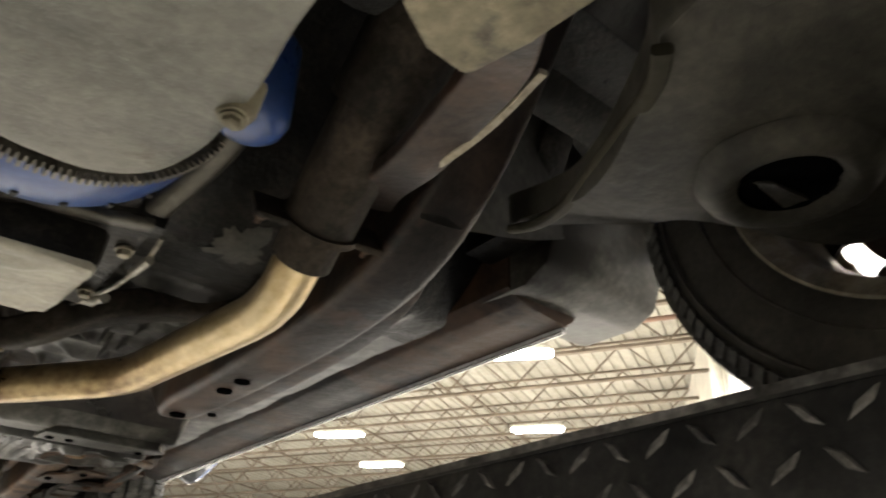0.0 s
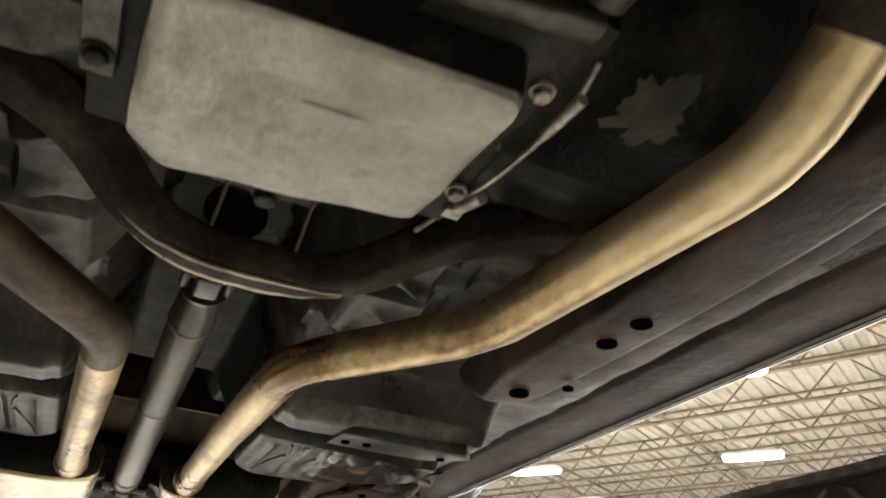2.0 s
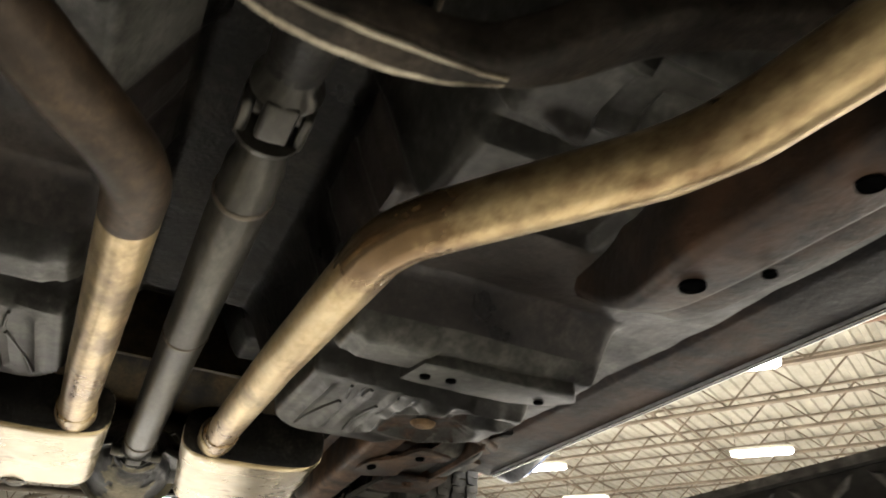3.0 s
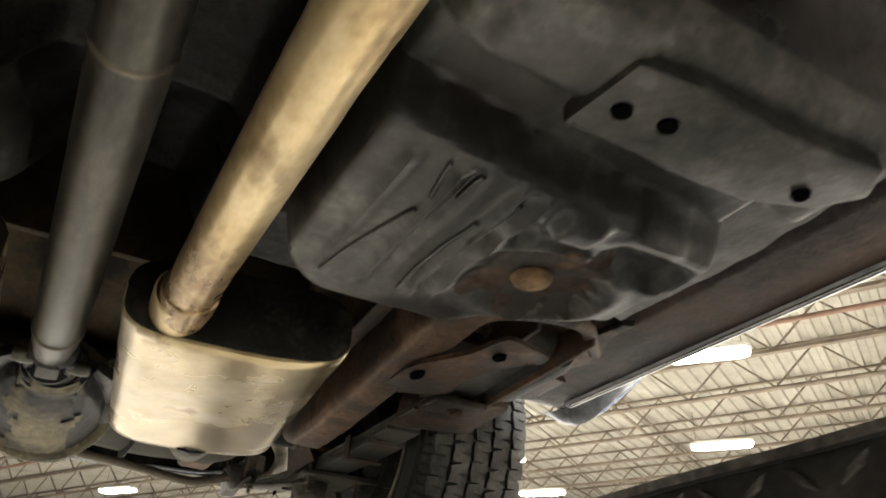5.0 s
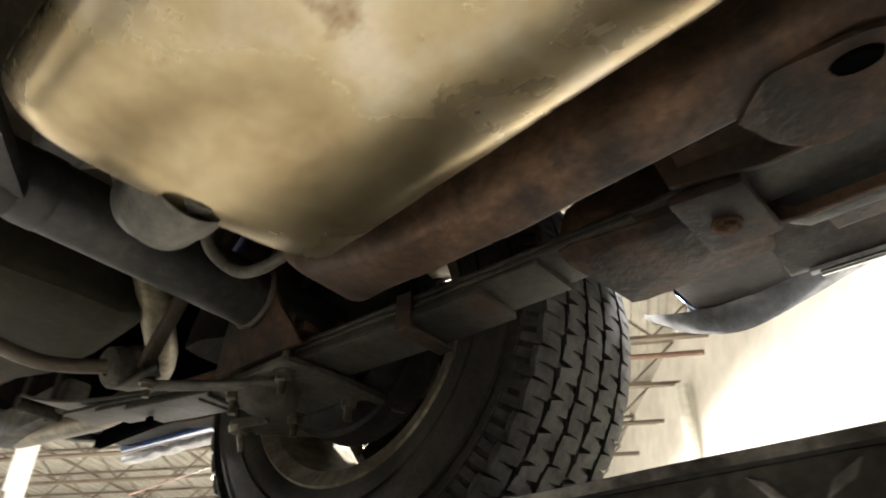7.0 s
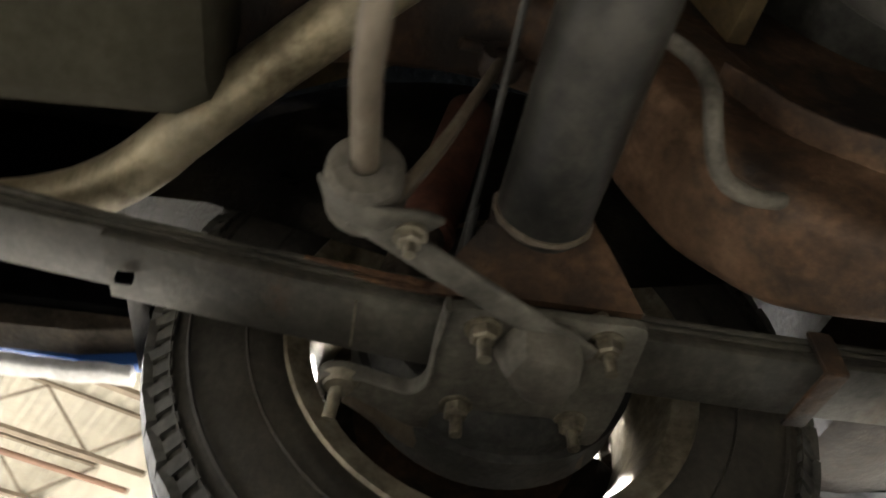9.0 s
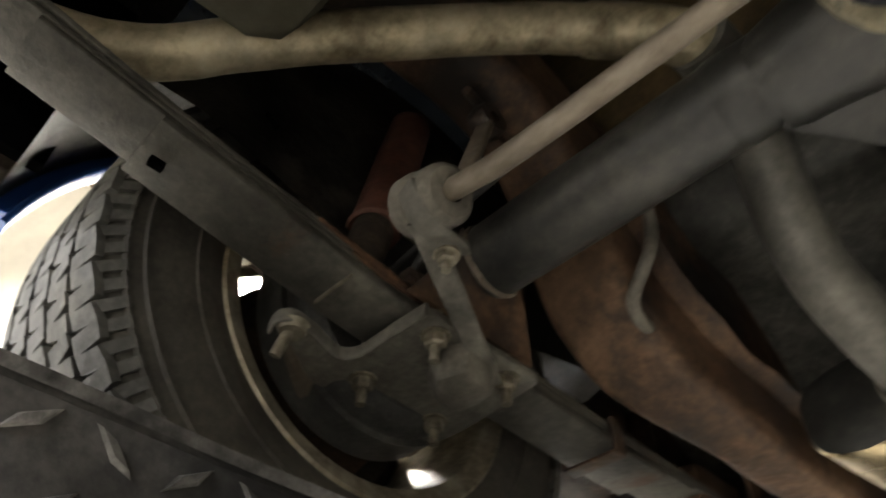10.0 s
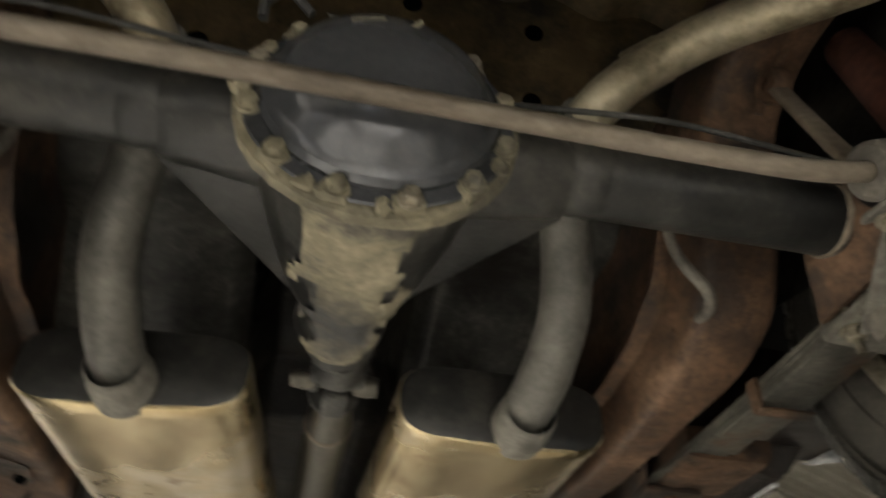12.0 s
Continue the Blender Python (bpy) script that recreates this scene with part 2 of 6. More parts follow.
JOIST = material("brown_grey_joist", [(0.13, 0.105, 0.08), (0.19, 0.155, 0.12), (0.25, 0.21, 0.165)], 2, (0.5, 0.7), 0.1, 0.1, 30, mottle=0.12)
PRIMER = material("red_primer_steel", [(0.19, 0.115, 0.085), (0.26, 0.165, 0.125)], 2, (0.55, 0.75), 0.0, 0.1, 30, mottle=0.12)
WHITE = material("white_column_paint", [(0.72, 0.70, 0.62), (0.80, 0.78, 0.70)], 3, (0.4, 0.6), 0.0, 0.05, 30, mottle=0.12)
LED = glowing("led_panel", (1.0, 0.97, 0.92), 40)


# ---- mesh helpers ----
def part(name, bm, mat, parent=None, label="", smooth=True):
    """Links a bmesh as one mesh object under a thing or a part."""
    bmesh.ops.recalc_face_normals(bm, faces=bm.faces)
    me = bpy.data.meshes.new(name)
    bm.to_mesh(me)
    bm.free()
    me.materials.append(mat)
    if smooth:
        me.polygons.foreach_set("use_smooth", [True] * len(me.polygons))
        me.set_sharp_from_angle(angle=radians(38))
    ob = new(name, me)
    if parent:
        ob.parent = parent
        if parent.type == "EMPTY":
            ob.matrix_parent_inverse = Matrix.Translation(-parent.location)
    if label:
        ob["label"] = label
    return ob


def join(*some):
    out = bmesh.new()
    for bm in some:
        me = bpy.data.meshes.new("tmp")
        bm.to_mesh(me)
        bm.free()
        out.from_mesh(me)
        bpy.data.meshes.remove(me)
    return out


def box(c, s, bevel=0.004, m=None, seg=2):
    bm = bmesh.new()
    bmesh.ops.create_cube(bm, size=1)
    bmesh.ops.scale(bm, vec=s, verts=bm.verts)
    if bevel:
        bmesh.ops.bevel(bm, geom=bm.edges[:], offset=min(bevel, 0.45 * min(s)), segments=seg, profile=0.6, affect="EDGES")
    if m:
        bmesh.ops.transform(bm, matrix=m, verts=bm.verts)
    bmesh.ops.translate(bm, vec=c, verts=bm.verts)
    return bm


def rounded_path(pts, fillet, steps=6):
    """A polyline whose corners are rounded with quadratic arcs."""
    pts = [Vector(p) for p in pts]
    out = [pts[0]]
    for a, b, c in zip(pts, pts[1:], pts[2:]):
        d1, d2 = min(fillet, 0.48 * (a - b).length), min(fillet, 0.48 * (c - b).length)
        p, q = b + (a - b).normalized() * d1, b + (c - b).normalized() * d2
        for k in range(steps + 1):
            t = k / steps
            out.append((1 - t) ** 2 * p + 2 * t * (1 - t) * b + t * t * q)
    out.append(pts[-1])
    return out


def sweep(pts, section, cap=True, up=(0, 0, 1)):
    """Carries a closed 2D section (list of (across, above)) along a path."""
    bm = bmesh.new()
    rings = []
    right = None
    for k, p in enumerate(pts):
        d = (pts[min(k + 1, len(pts) - 1)] - pts[max(k - 1, 0)]).normalized()
        if right is None:
            right = d.cross(Vector(up))
            if right.length < 0.05:
                right = Vector((1, 0, 0))
        right = (right - d * right.dot(d)).normalized()
        top = right.cross(d).normalized()
        sec = section(k / (len(pts) - 1)) if callable(section) else section
        rings.append([bm.verts.new(p + right * a + top * b) for a, b in sec])
    n = len(rings[0])
    for r, s in zip(rings, rings[1:]):
        for i in range(n):
            bm.faces.new((r[i], r[(i + 1) % n], s[(i + 1) % n], s[i]))
    if cap:
        bm.faces.new(rings[0][::-1])
        bm.faces.new(rings[-1])
    return bm


def circle(r, seg=16, squash=1.0):
    return [(r * math.cos(2 * math.pi * k / seg), squash * r * math.sin(2 * math.pi * k / seg)) for k in range(seg)]


def tube(pts, r, seg=20, fillet=0.05, cap=True, steps=6):
    return sweep(rounded_path(pts, fillet, steps), circle(r, seg), cap)


def rectangle(w, h, r=0.006, seg=3):
    out = []
    for cx, cy, a0 in ((w / 2 - r, h / 2 - r, 0), (-w / 2 + r, h / 2 - r, 90), (-w / 2 + r, -h / 2 + r, 180), (w / 2 - r, -h / 2 + r, 270)):
        for k in range(seg + 1):
            a = radians(a0 + 90 * k / seg)
            out.append((cx + r * math.cos(a), cy + r * math.sin(a)))
    return out


AXES = {"x": Matrix(((0, 0, 1, 0), (1, 0, 0, 0), (0, 1, 0, 0), (0, 0, 0, 1))), "y": Matrix(((1, 0, 0, 0), (0, 0, 1, 0), (0, -1, 0, 0), (0, 0, 0, 1))), "z": Matrix.Identity(4)}
for key in "xyz":
    AXES["-" + key] = AXES[key] @ Matrix.Rotation(math.pi, 4, "X")


def lathe(profile, axis="z", at=(0, 0, 0), seg=48, closed=False):
    """Turns a profile of (radius, height) about an axis."""
    bm = bmesh.new()
    rings = []
    for r, hgt in profile:
        if r < 1e-5:
            rings.append([bm.verts.new((0, 0, hgt))])
        else:
            rings.append([bm.verts.new((r * math.cos(2 * math.pi * k / seg), r * math.sin(2 * math.pi * k / seg), hgt)) for k in range(seg)])
    pairs = list(zip(rings, rings[1:])) + ([(rings[-1], rings[0])] if closed else [])
    for a, b in pairs:
        for k in range(seg):
            i, j = k, (k + 1) % seg
            if len(a) == 1 and len(b) == 1:
                continue
            if len(a) == 1:
                bm.faces.new((a[0], b[j], b[i]))
            elif len(b) == 1:
                bm.faces.new((a[i], a[j], b[0]))
            else:
                bm.faces.new((a[i], a[j], b[j], b[i]))
    bmesh.ops.transform(bm, matrix=Matrix.Translation(at) @ AXES[axis], verts=bm.verts)
    return bm


def rod(a, b, r, seg=12):
    return tube([a, b], r, seg)


def hexagon(at, axis="z", r=0.011, hgt=0.009, shank=0.0):
    """A bolt head or nut with a washer, and a shank if wanted."""
    head = lathe([(0, 0), (r, 0), (r, hgt), (r * 0.8, hgt * 1.15), (0, hgt * 1.15)], axis, at, 6)
    washer = lathe([(0, 0.002), (r * 1.35, 0.002), (r * 1.35, -0.0015), (0, -0.0015)], axis, at, 16)
    if shank:
        return join(head, washer, lathe([(0, 0), (r * 0.5, 0), (r * 0.5, hgt + shank), (0, hgt + shank)], axis, at, 10))
    return join(head, washer)


def prism(poly, axis, a, b, bevel=0.003, holes=()):
    """A flat plate of an outline, between a and b along an axis. The outline is in the two other axes, in xyz order."""
    bm = bmesh.new()
    place = {"x": lambda p, w: (w, p[0], p[1]), "y": lambda p, w: (p[0], w, p[1]), "z": lambda p, w: (p[0], p[1], w)}[axis]
    lo = [bm.verts.new(place(p, a)) for p in poly]
    hi = [bm.verts.new(place(p, b)) for p in poly]
    bm.faces.new(lo)
    bm.faces.new(hi[::-1])
    for k in range(len(poly)):
        j = (k + 1) % len(poly)
        bm.faces.new((lo[k], lo[j], hi[j], hi[k]))
    if bevel:
        bmesh.ops.bevel(bm, geom=bm.edges[:], offset=bevel, segments=2, profile=0.6, affect="EDGES", clamp_overlap=True)
    return bm


def mirrored(bm):
    """The same across the car's middle plane."""
    bmesh.ops.scale(bm, vec=(-1, 1, 1), verts=bm.verts)
    return bm


def step(a, b, v):
    t = min(1.0, max(0.0, (v - a) / (b - a)))
    return t * t * (3 - 2 * t)


def bump2(v, c, w):
    return math.exp(-((v - c) / w) ** 2)


def sheet(f, x0, x1, y0, y1, nx, ny, thick=0.003):
    """A pressed panel: z = f(x, y), with a thickness upward."""
    bm = bmesh.new()
    low = [[bm.verts.new((x0 + (x1 - x0) * i / nx, y0 + (y1 - y0) * j / ny, 0)) for i in range(nx + 1)] for j in range(ny + 1)]
    for row in low:
        for v in row:
            v.co.z = f(v.co.x, v.co.y)
    for j in range(ny):
        for i in range(nx):
            bm.faces.new((low[j][i], low[j][i + 1], low[j + 1][i + 1], low[j + 1][i]))
    top = bmesh.ops.duplicate(bm, geom=bm.faces[:])
    bmesh.ops.translate(bm, vec=(0, 0, thick), verts=[g for g in top["geom"] if isinstance(g, bmesh.types.BMVert)])
    return bm


def dented(bm, amount, size):
    """Shifts points by smooth noise, for pressed or battered metal."""
    for v in bm.verts:
        v.co += noise.noise_vector(v.co / size) * amount
    return bm


def thing(name, label, category, group="", at=(0, 0, 0)):
    ob = new(name)
    ob.empty_display_size = 0.1
    ob.location = at
    return tagged(ob, label, category, group)


# ---- the hall ----
U, V = Vector((0.62, -0.785, 0)), Vector((0.785, 0.62, 0))    # across the roof's joists' line, and along the near wall
JOIST_DIR = Vector((0.47, -0.883, 0))
WALL_U = 4.35
DECK_Z = 7.75


def hall_box(u0, u1, v0, v1, z0, z1):
    bm = bmesh.new()
    c = [U * a + V * b for a, b in ((u0, v0), (u1, v0), (u1, v1), (u0, v1))]
    lo = [bm.verts.new((p.x, p.y, z0)) for p in c]
    hi = [bm.verts.new((p.x, p.y, z1)) for p in c]
    bm.faces.new(lo)
    bm.faces.new(hi)
    for k in range(4):
        bm.faces.new((lo[k], lo[(k + 1) % 4], hi[(k + 1) % 4], hi[k]))
    return bm


HALL = (-34.0, WALL_U, -26.0, 34.0)
tagged(part("floor", hall_box(HALL[0] - 1, HALL[1] + 1, HALL[2] - 1, HALL[3] + 1, -0.2, 0), CONCRETE, smooth=False), "pale sealed concrete workshop floor under the lift", "floor", kind="structure")
tagged(part("wall_near", hall_box(WALL_U, WALL_U + 0.3, HALL[2], HALL[3], 0, DECK_Z), WALL, smooth=False), "white painted workshop wall", "wall", kind="structure")
tagged(part("wall_far", hall_box(HALL[0] - 0.3, HALL[0], HALL[2], HALL[3], 0, DECK_Z), WALL, smooth=False), "white painted workshop wall", "wall", kind="structure")
tagged(part("wall_left", hall_box(HALL[0], HALL[1], HALL[3], HALL[3] + 0.3, 0, DECK_Z), WALL, smooth=False), "white painted workshop wall", "wall", kind="structure")
tagged(part("wall_right", hall_box(HALL[0], HALL[1], HALL[2] - 0.3, HALL[2], 0, DECK_Z), WALL, smooth=False), "white painted workshop wall", "wall", kind="structure")


def deck():
    """Trapezoid ribbed roof deck; the ribs run along the near wall."""
    side = Vector((0.883, 0.47, 0))
    bm = bmesh.new()
    prof, w = [], -26.0
    while w < 44:
        prof += [(w, 0), (w + 0.11, 0), (w + 0.14, 0.06), (w + 0.27, 0.06)]
        w += 0.30
    a = [bm.verts.new(JOIST_DIR * -p + side * -30 + Vector((0, 0, DECK_Z + q))) for p, q in prof]
    b = [bm.verts.new(JOIST_DIR * -p + side * 36 + Vector((0, 0, DECK_Z + q))) for p, q in prof]
    for k in range(len(prof) - 1):
        bm.faces.new((a[k], a[k + 1], b[k + 1], b[k]))
    return join(bm, hall_box(HALL[0] - 1, HALL[1] + 1, HALL[2] - 1, HALL[3] + 1, DECK_Z + 0.25, DECK_Z + 0.4))


tagged(part("ceiling", deck(), DECK, smooth=False), "off-white ribbed steel roof deck", "ceiling", kind="structure")


def joist(length, depth, web=True):
    """An open-web roof joist along +x, its bottom chord at z 0."""
    bms = [box((length / 2, 0, 0.03), (length, 0.11, 0.06), 0), box((length / 2, 0, depth - 0.02), (length, 0.08, 0.04), 0)]
    n = int(length / 0.85)
    bm = bmesh.new()
    for k in range(n):
        x0, x1 = length * k / n, length * (k + 1) / n
        a, b = (Vector((x0, 0, 0.05)), Vector((x1, 0, depth - 0.05))) if k % 2 else (Vector((x0, 0, depth - 0.05)), Vector((x1, 0, 0.05)))
        d = (b - a).normalized()
        s, t = Vector((0, 0.016, 0)), d.cross(Vector((0, 1, 0))) * 0.016
        ring = [[bm.verts.new(p + i * s + j * t) for i, j in ((-1, -1), (1, -1), (1, 1), (-1, 1))] for p in (a, b)]
        for i in range(4):
            bm.faces.new((ring[0][i], ring[0][(i + 1) % 4], ring[1][(i + 1) % 4], ring[1][i]))
    return join(*bms, bm)


joist_turn = math.degrees(math.atan2(-JOIST_DIR.y, -JOIST_DIR.x))
side_dir = Vector((0.883, 0.47, 0))
JOIST_Z = 6.85
first = None
for k in range(15):
    s = 3.2 + 1.85 * k                         # along the near wall
    # where this joist's line meets the near wall
    base = side_dir * s
    end = base + JOIST_DIR * ((WALL_U - base.dot(U)) / JOIST_DIR.dot(U))
    m = pose(end.x, end.y, JOIST_Z, 0, 0, joist_turn)
    if first is None:
        first = tagged(part("roof_joist", joist(34, DECK_Z - JOIST_Z - 0.01), JOIST, smooth=False), "grey open-web steel roof joist", "joist", "roof joists")
        first.matrix_world = m
    else:
        copy_thing(first, m)

bridge_turn = math.degrees(math.atan2(side_dir.y, side_dir.x))
for k, off in enumerate((4.0, 8.5, 13.0, 18.0)):
    p = -JOIST_DIR * off
    bm = join(box((14, 0, 0), (44, 0.05, 0.05), 0), box((14, 0.35, 0.72), (44, 0.05, 0.05), 0))
    bmesh.ops.transform(bm, matrix=pose(p.x, p.y, JOIST_Z + 0.09, 0, 0, bridge_turn), verts=bm.verts)
    tagged(part("roof_bridging", bm, JOIST, smooth=False), "thin steel bridging bars across the roof joists", "roof bar", "roof bridging")

# duct and pipe runs under the joists
for name, label, cat, off, z, r, mat in (("roof_pipe", "brown-grey pipe run hung below the joists", "pipe", 2.2, 6.72, 0.04, JOIST), ("roof_pipe", "red-brown sprinkler pipe below the joists", "pipe", 0.9, 6.75, 0.045, PRIMER)):
    base = side_dir * (9.0 + off * 2.2)
    a = base + JOIST_DIR * ((WALL_U - base.dot(U)) / JOIST_DIR.dot(U))
    b = a - JOIST_DIR * 26
    tagged(part(name, rod((a.x, a.y, z), (b.x, b.y, z), r), mat), label, cat)

wall_foot = V * 12.2 + U * (WALL_U - 0.16)
pipe_pts = [wall_foot + Vector((0, 0, 3.0)), wall_foot + Vector((0, 0, 5.2)), wall_foot - V * 0.9 + Vector((0, 0, 5.25)), wall_foot - V * 0.9 + Vector((0, 0, 6.6))]
tagged(part("wall_pipe", tube(pipe_pts, 0.11, 16, 0.3), WHITE), "white painted pipe with two bends on the wall", "pipe")

column = thing("column", "white square steel column carrying the roof", "column", at=(3.9, 9.9, 0))
part("shaft", box((3.9, 9.9, 3.4), (0.22, 0.22, 6.8), 0.02), WHITE, column)
part("base_plate", box((3.9, 9.9, 0.02), (0.42, 0.42, 0.04), 0.006), JOIST, column)
part("bracket", box((3.78, 9.9, 4.05), (0.10, 0.10, 0.12), 0.01), JOIST, column)
brace = thing("roof_brace", "thin red-brown diagonal steel brace under the roof", "brace", at=(6.6, 11.0, 6.8))
part("brace_bar", rod((5.2, 9.4, 4.3), (9.6, 13.2, 6.8), 0.016, 8), PRIMER, brace)



def led_lamp():
    lamp_thing = thing("high_bay_lamp", "white linear high-bay LED lamp, lit", "lamp", "high-bay lamps")
    part("housing", prism(rectangle(1.24, 0.42, 0.15, 5), "z", 0.021, 0.08, 0.012), WHITE, lamp_thing)
    part("diffuser", prism(rectangle(1.20, 0.38, 0.14, 5), "z", -0.02, 0.02, 0.008), LED, lamp_thing, "glowing white diffuser")
    for sx in (-0.5, 0.5):
        part("hanger", rod((sx, 0, 0.08), (sx, 0, JOIST_Z - LAMP_Z + 0.01), 0.006, 6), STEEL, lamp_thing)
    return lamp_thing


lamp_thing = led_lamp()
lamp_thing.matrix_world = pose(*LAMPS[0], LAMP_Z, 0, 0, LAMP_TURN)
# fixtures hang at the four added lamp spots too
for lx, ly in LAMPS[1:]:
    copy_thing(lamp_thing, pose(lx, ly, LAMP_Z, 0, 0, LAMP_TURN))


# ---- the lift ----
TOP = 1.606        # runway top
INNER = 0.471      # runway inner edge


def lug_strip(y0, y1, x, z0, z1, sx):
    """Raised tread-plate lugs on the inner side of a runway."""
    bm = bmesh.new()
    rows = 3
    dz = (z1 - z0) / rows
    ny = int((y1 - y0) / 0.040)
    for j in range(rows):
        for i in range(ny):
            y, z = y0 + (i + 0.5 * (j % 2)) * 0.040, z0 + (j + 0.5) * dz
            a = radians(40 if (i + j) % 2 else -40)
            d, e = Vector((0, math.cos(a), math.sin(a))), Vector((0, -math.sin(a), math.cos(a)))
            c = Vector((x, y, z))
            ring = [bm.verts.new(c + d * p + e * q) for p, q in ((-0.016, 0), (-0.004, -0.0042), (0.016, 0), (0.004, 0.0042))]
            top = [bm.verts.new(c + d * p + e * q + Vector((-sx * 0.003, 0, 0))) for p, q in ((-0.012, 0), (-0.003, -0.0024), (0.012, 0), (0.003, 0.0024))]
            for k in range(4):
                bm.faces.new((ring[k], ring[(k + 1) % 4], top[(k + 1) % 4], top[k]))
            bm.faces.new(top)
    return bm


def runway(side):
    way = thing("lift_runway", "black tread-plate runway of a drive-on car lift", "lift runway", "lift runways", (side * 0.73, -1.3, TOP - 0.16))
    y0, y1 = -4.3, 2.1
    deck_bm = box((0.731, (y0 + y1) / 2, TOP - 0.004), (0.516, y1 - y0, 0.008), 0.002)
    side_bm = box((INNER + 0.004, (y0 + y1) / 2, TOP - 0.062), (0.008, y1 - y0, 0.108), 0.003)
    under = box((0.73, (y0 + y1) / 2, TOP - 0.118), (0.50, y1 - y0, 0.006), 0.002)
    outer = box((0.985, (y0 + y1) / 2, TOP - 0.062), (0.008, y1 - y0, 0.108), 0.003)
    lugs = lug_strip(y0, y1, INNER - 0.0002, TOP - 0.108, TOP - 0.006, 1)
    lip = bmesh.new()
    n = 500
    rows = [[lip.verts.new((INNER + dx, y0 + (y1 - y0) * k / n, TOP + dz + 0.0012 * noise.noise((y0 + (y1 - y0) * k / n * 9.0, dx * 40, 0)))) for dx, dz in ((-0.002, -0.006), (-0.002, 0.002), (0.008, 0.002), (0.008, -0.004))] for k in range(n + 1)]
    for a, b in zip(rows, rows[1:]):
        for k in range(3):
            lip.faces.new((a[k], a[k + 1], b[k + 1], b[k]))
    for nm, bm, mat, lab in (("deck_plate", deck_bm, RUNWAY, ""), ("side_plate", side_bm, RUNWAY, ""), ("bottom_plate", under, RUNWAY, ""), ("outer_plate", outer, RUNWAY, ""), ("tread_lug", lugs, WORN, "worn raised tread pattern"), ("edge_lip", lip, WORN, "bare worn edge")):
        part(nm, mirrored(bm) if side < 0 else bm, mat, way, lab, smooth=nm not in ("tread_lug",))
    for nm, y in (("cross_foot", -4.0), ("cross_foot", 1.8)):
        bm = box((0.731, y, (TOP - 0.121) / 2), (0.24, 0.24, TOP - 0.121), 0.01)
        part(nm, mirrored(bm) if side < 0 else bm, RUNWAY, way)
    return way


runway(1)
runway(-1)


# ---- the car ----
car = thing("car", "blue coupe seen from below, standing on a drive-on lift", "car", at=(0, -1.37, TOP))
AX = 1.936          # height of the wheel centres
REAR, FRONT = 0.0, -2.80


# pressed fields of the floor: from x, to x, from y, to y, depth
PRESSINGS = [(0.088, 0.270, -1.675, -1.530, -0.028), (0.15, 0.245, -1.84, -1.71, -0.030), (0.30, 0.40, -1.78, -1.52, 0.016), (0.19, 0.225, -1.56, -1.47, -0.02),
             (0.105, 0.150, -1.50, -1.44, -0.030), (0.105, 0.155, -1.40, -1.33, -0.034), (0.11, 0.16, -1.28, -1.22, -0.030), (0.19, 0.29, -1.33, -1.25, -0.008), (0.46, 0.53, -1.10, -1.06, 0.010), (0.44, 0.50, -1.14, -1.12, -0.008), (0.56, 0.60, -2.1, -1.5, -0.008), (0.36, 0.408, -1.125, -1.085, -0.012), (0.44, 0.53, -1.10, -1.045, 0.012), (0.345, 0.362, -1.09, -1.05, 0.010)]


def floor_z(x, y):
    ax = abs(x)
    z = 1.905
    tun = 1 - step(0.085, 0.175, ax)
    z += 0.19 * tun * (1 - 0.35 * step(-1.9, -1.2, y))
    back = -0.842 - 0.58 * max(0.0, ax - 0.37) - 14.0 * max(0.0, 0.235 - ax) ** 2
    well = step(-1.375, -1.312, y) * (1 - step(back - 0.025, back + 0.03, y)) * step(0.130, 0.172, ax) * (1 - step(0.538, 0.572, ax))
    z -= 0.088 * well
    z += 0.10 * step(-0.85, -0.78, y) + 0.12 * step(-0.78, -0.45, y) + 0.22 * step(-0.35, -0.12, y)
    z -= 0.10 * step(0.05, 0.35, y)
    z += 0.24 * step(-2.08, -2.42, y)
    # pressed ribs
    front = step(-2.1, -2.0, y) * (1 - step(-1.56, -1.48, y)) * step(0.19, 0.23, ax) * (1 - step(0.33, 0.38, ax))
    for c in (-1.93, -1.83, -1.73, -1.63):
        z -= 0.020 * bump2(y, c, 0.014) * front
    inner = step(-1.14, -1.11, y) * (1 - step(-0.93, -0.89, y)) * well
    for c, a in ((0.205, -0.007), (0.250, -0.009), (0.266, 0.007), (0.309, -0.009), (0.322, 0.006), (0.336, -0.007)):
        z += a * bump2(ax, c, 0.0055) * inner
    dish = math.hypot((ax - 0.418) / 1.3, y + 0.985)
    z += (0.006 * bump2(dish, 0.092, 0.016) + 0.019 * (1 - step(0.046, 0.078, dish))) * well
    groove = -1.185 + 0.10 * (ax - 0.35)
    z += 0.046 * step(groove - 0.050, groove - 0.034, y) * (1 - step(groove + 0.028, groove + 0.050, y)) * well
    for x0, x1, y0, y1, dz in PRESSINGS:
        z += dz * step(x0 - 0.008, x0 + 0.008, ax) * (1 - step(x1 - 0.008, x1 + 0.008, ax)) * step(y0 - 0.010, y0 + 0.010, y) * (1 - step(y1 - 0.010, y1 + 0.010, y))
    # creases and waves of old sheet metal
    z += 0.003 * noise.noise((x * 7, y * 7, 0.3)) + 0.0015 * noise.noise((x * 22, y * 22, 1.3))
    return z


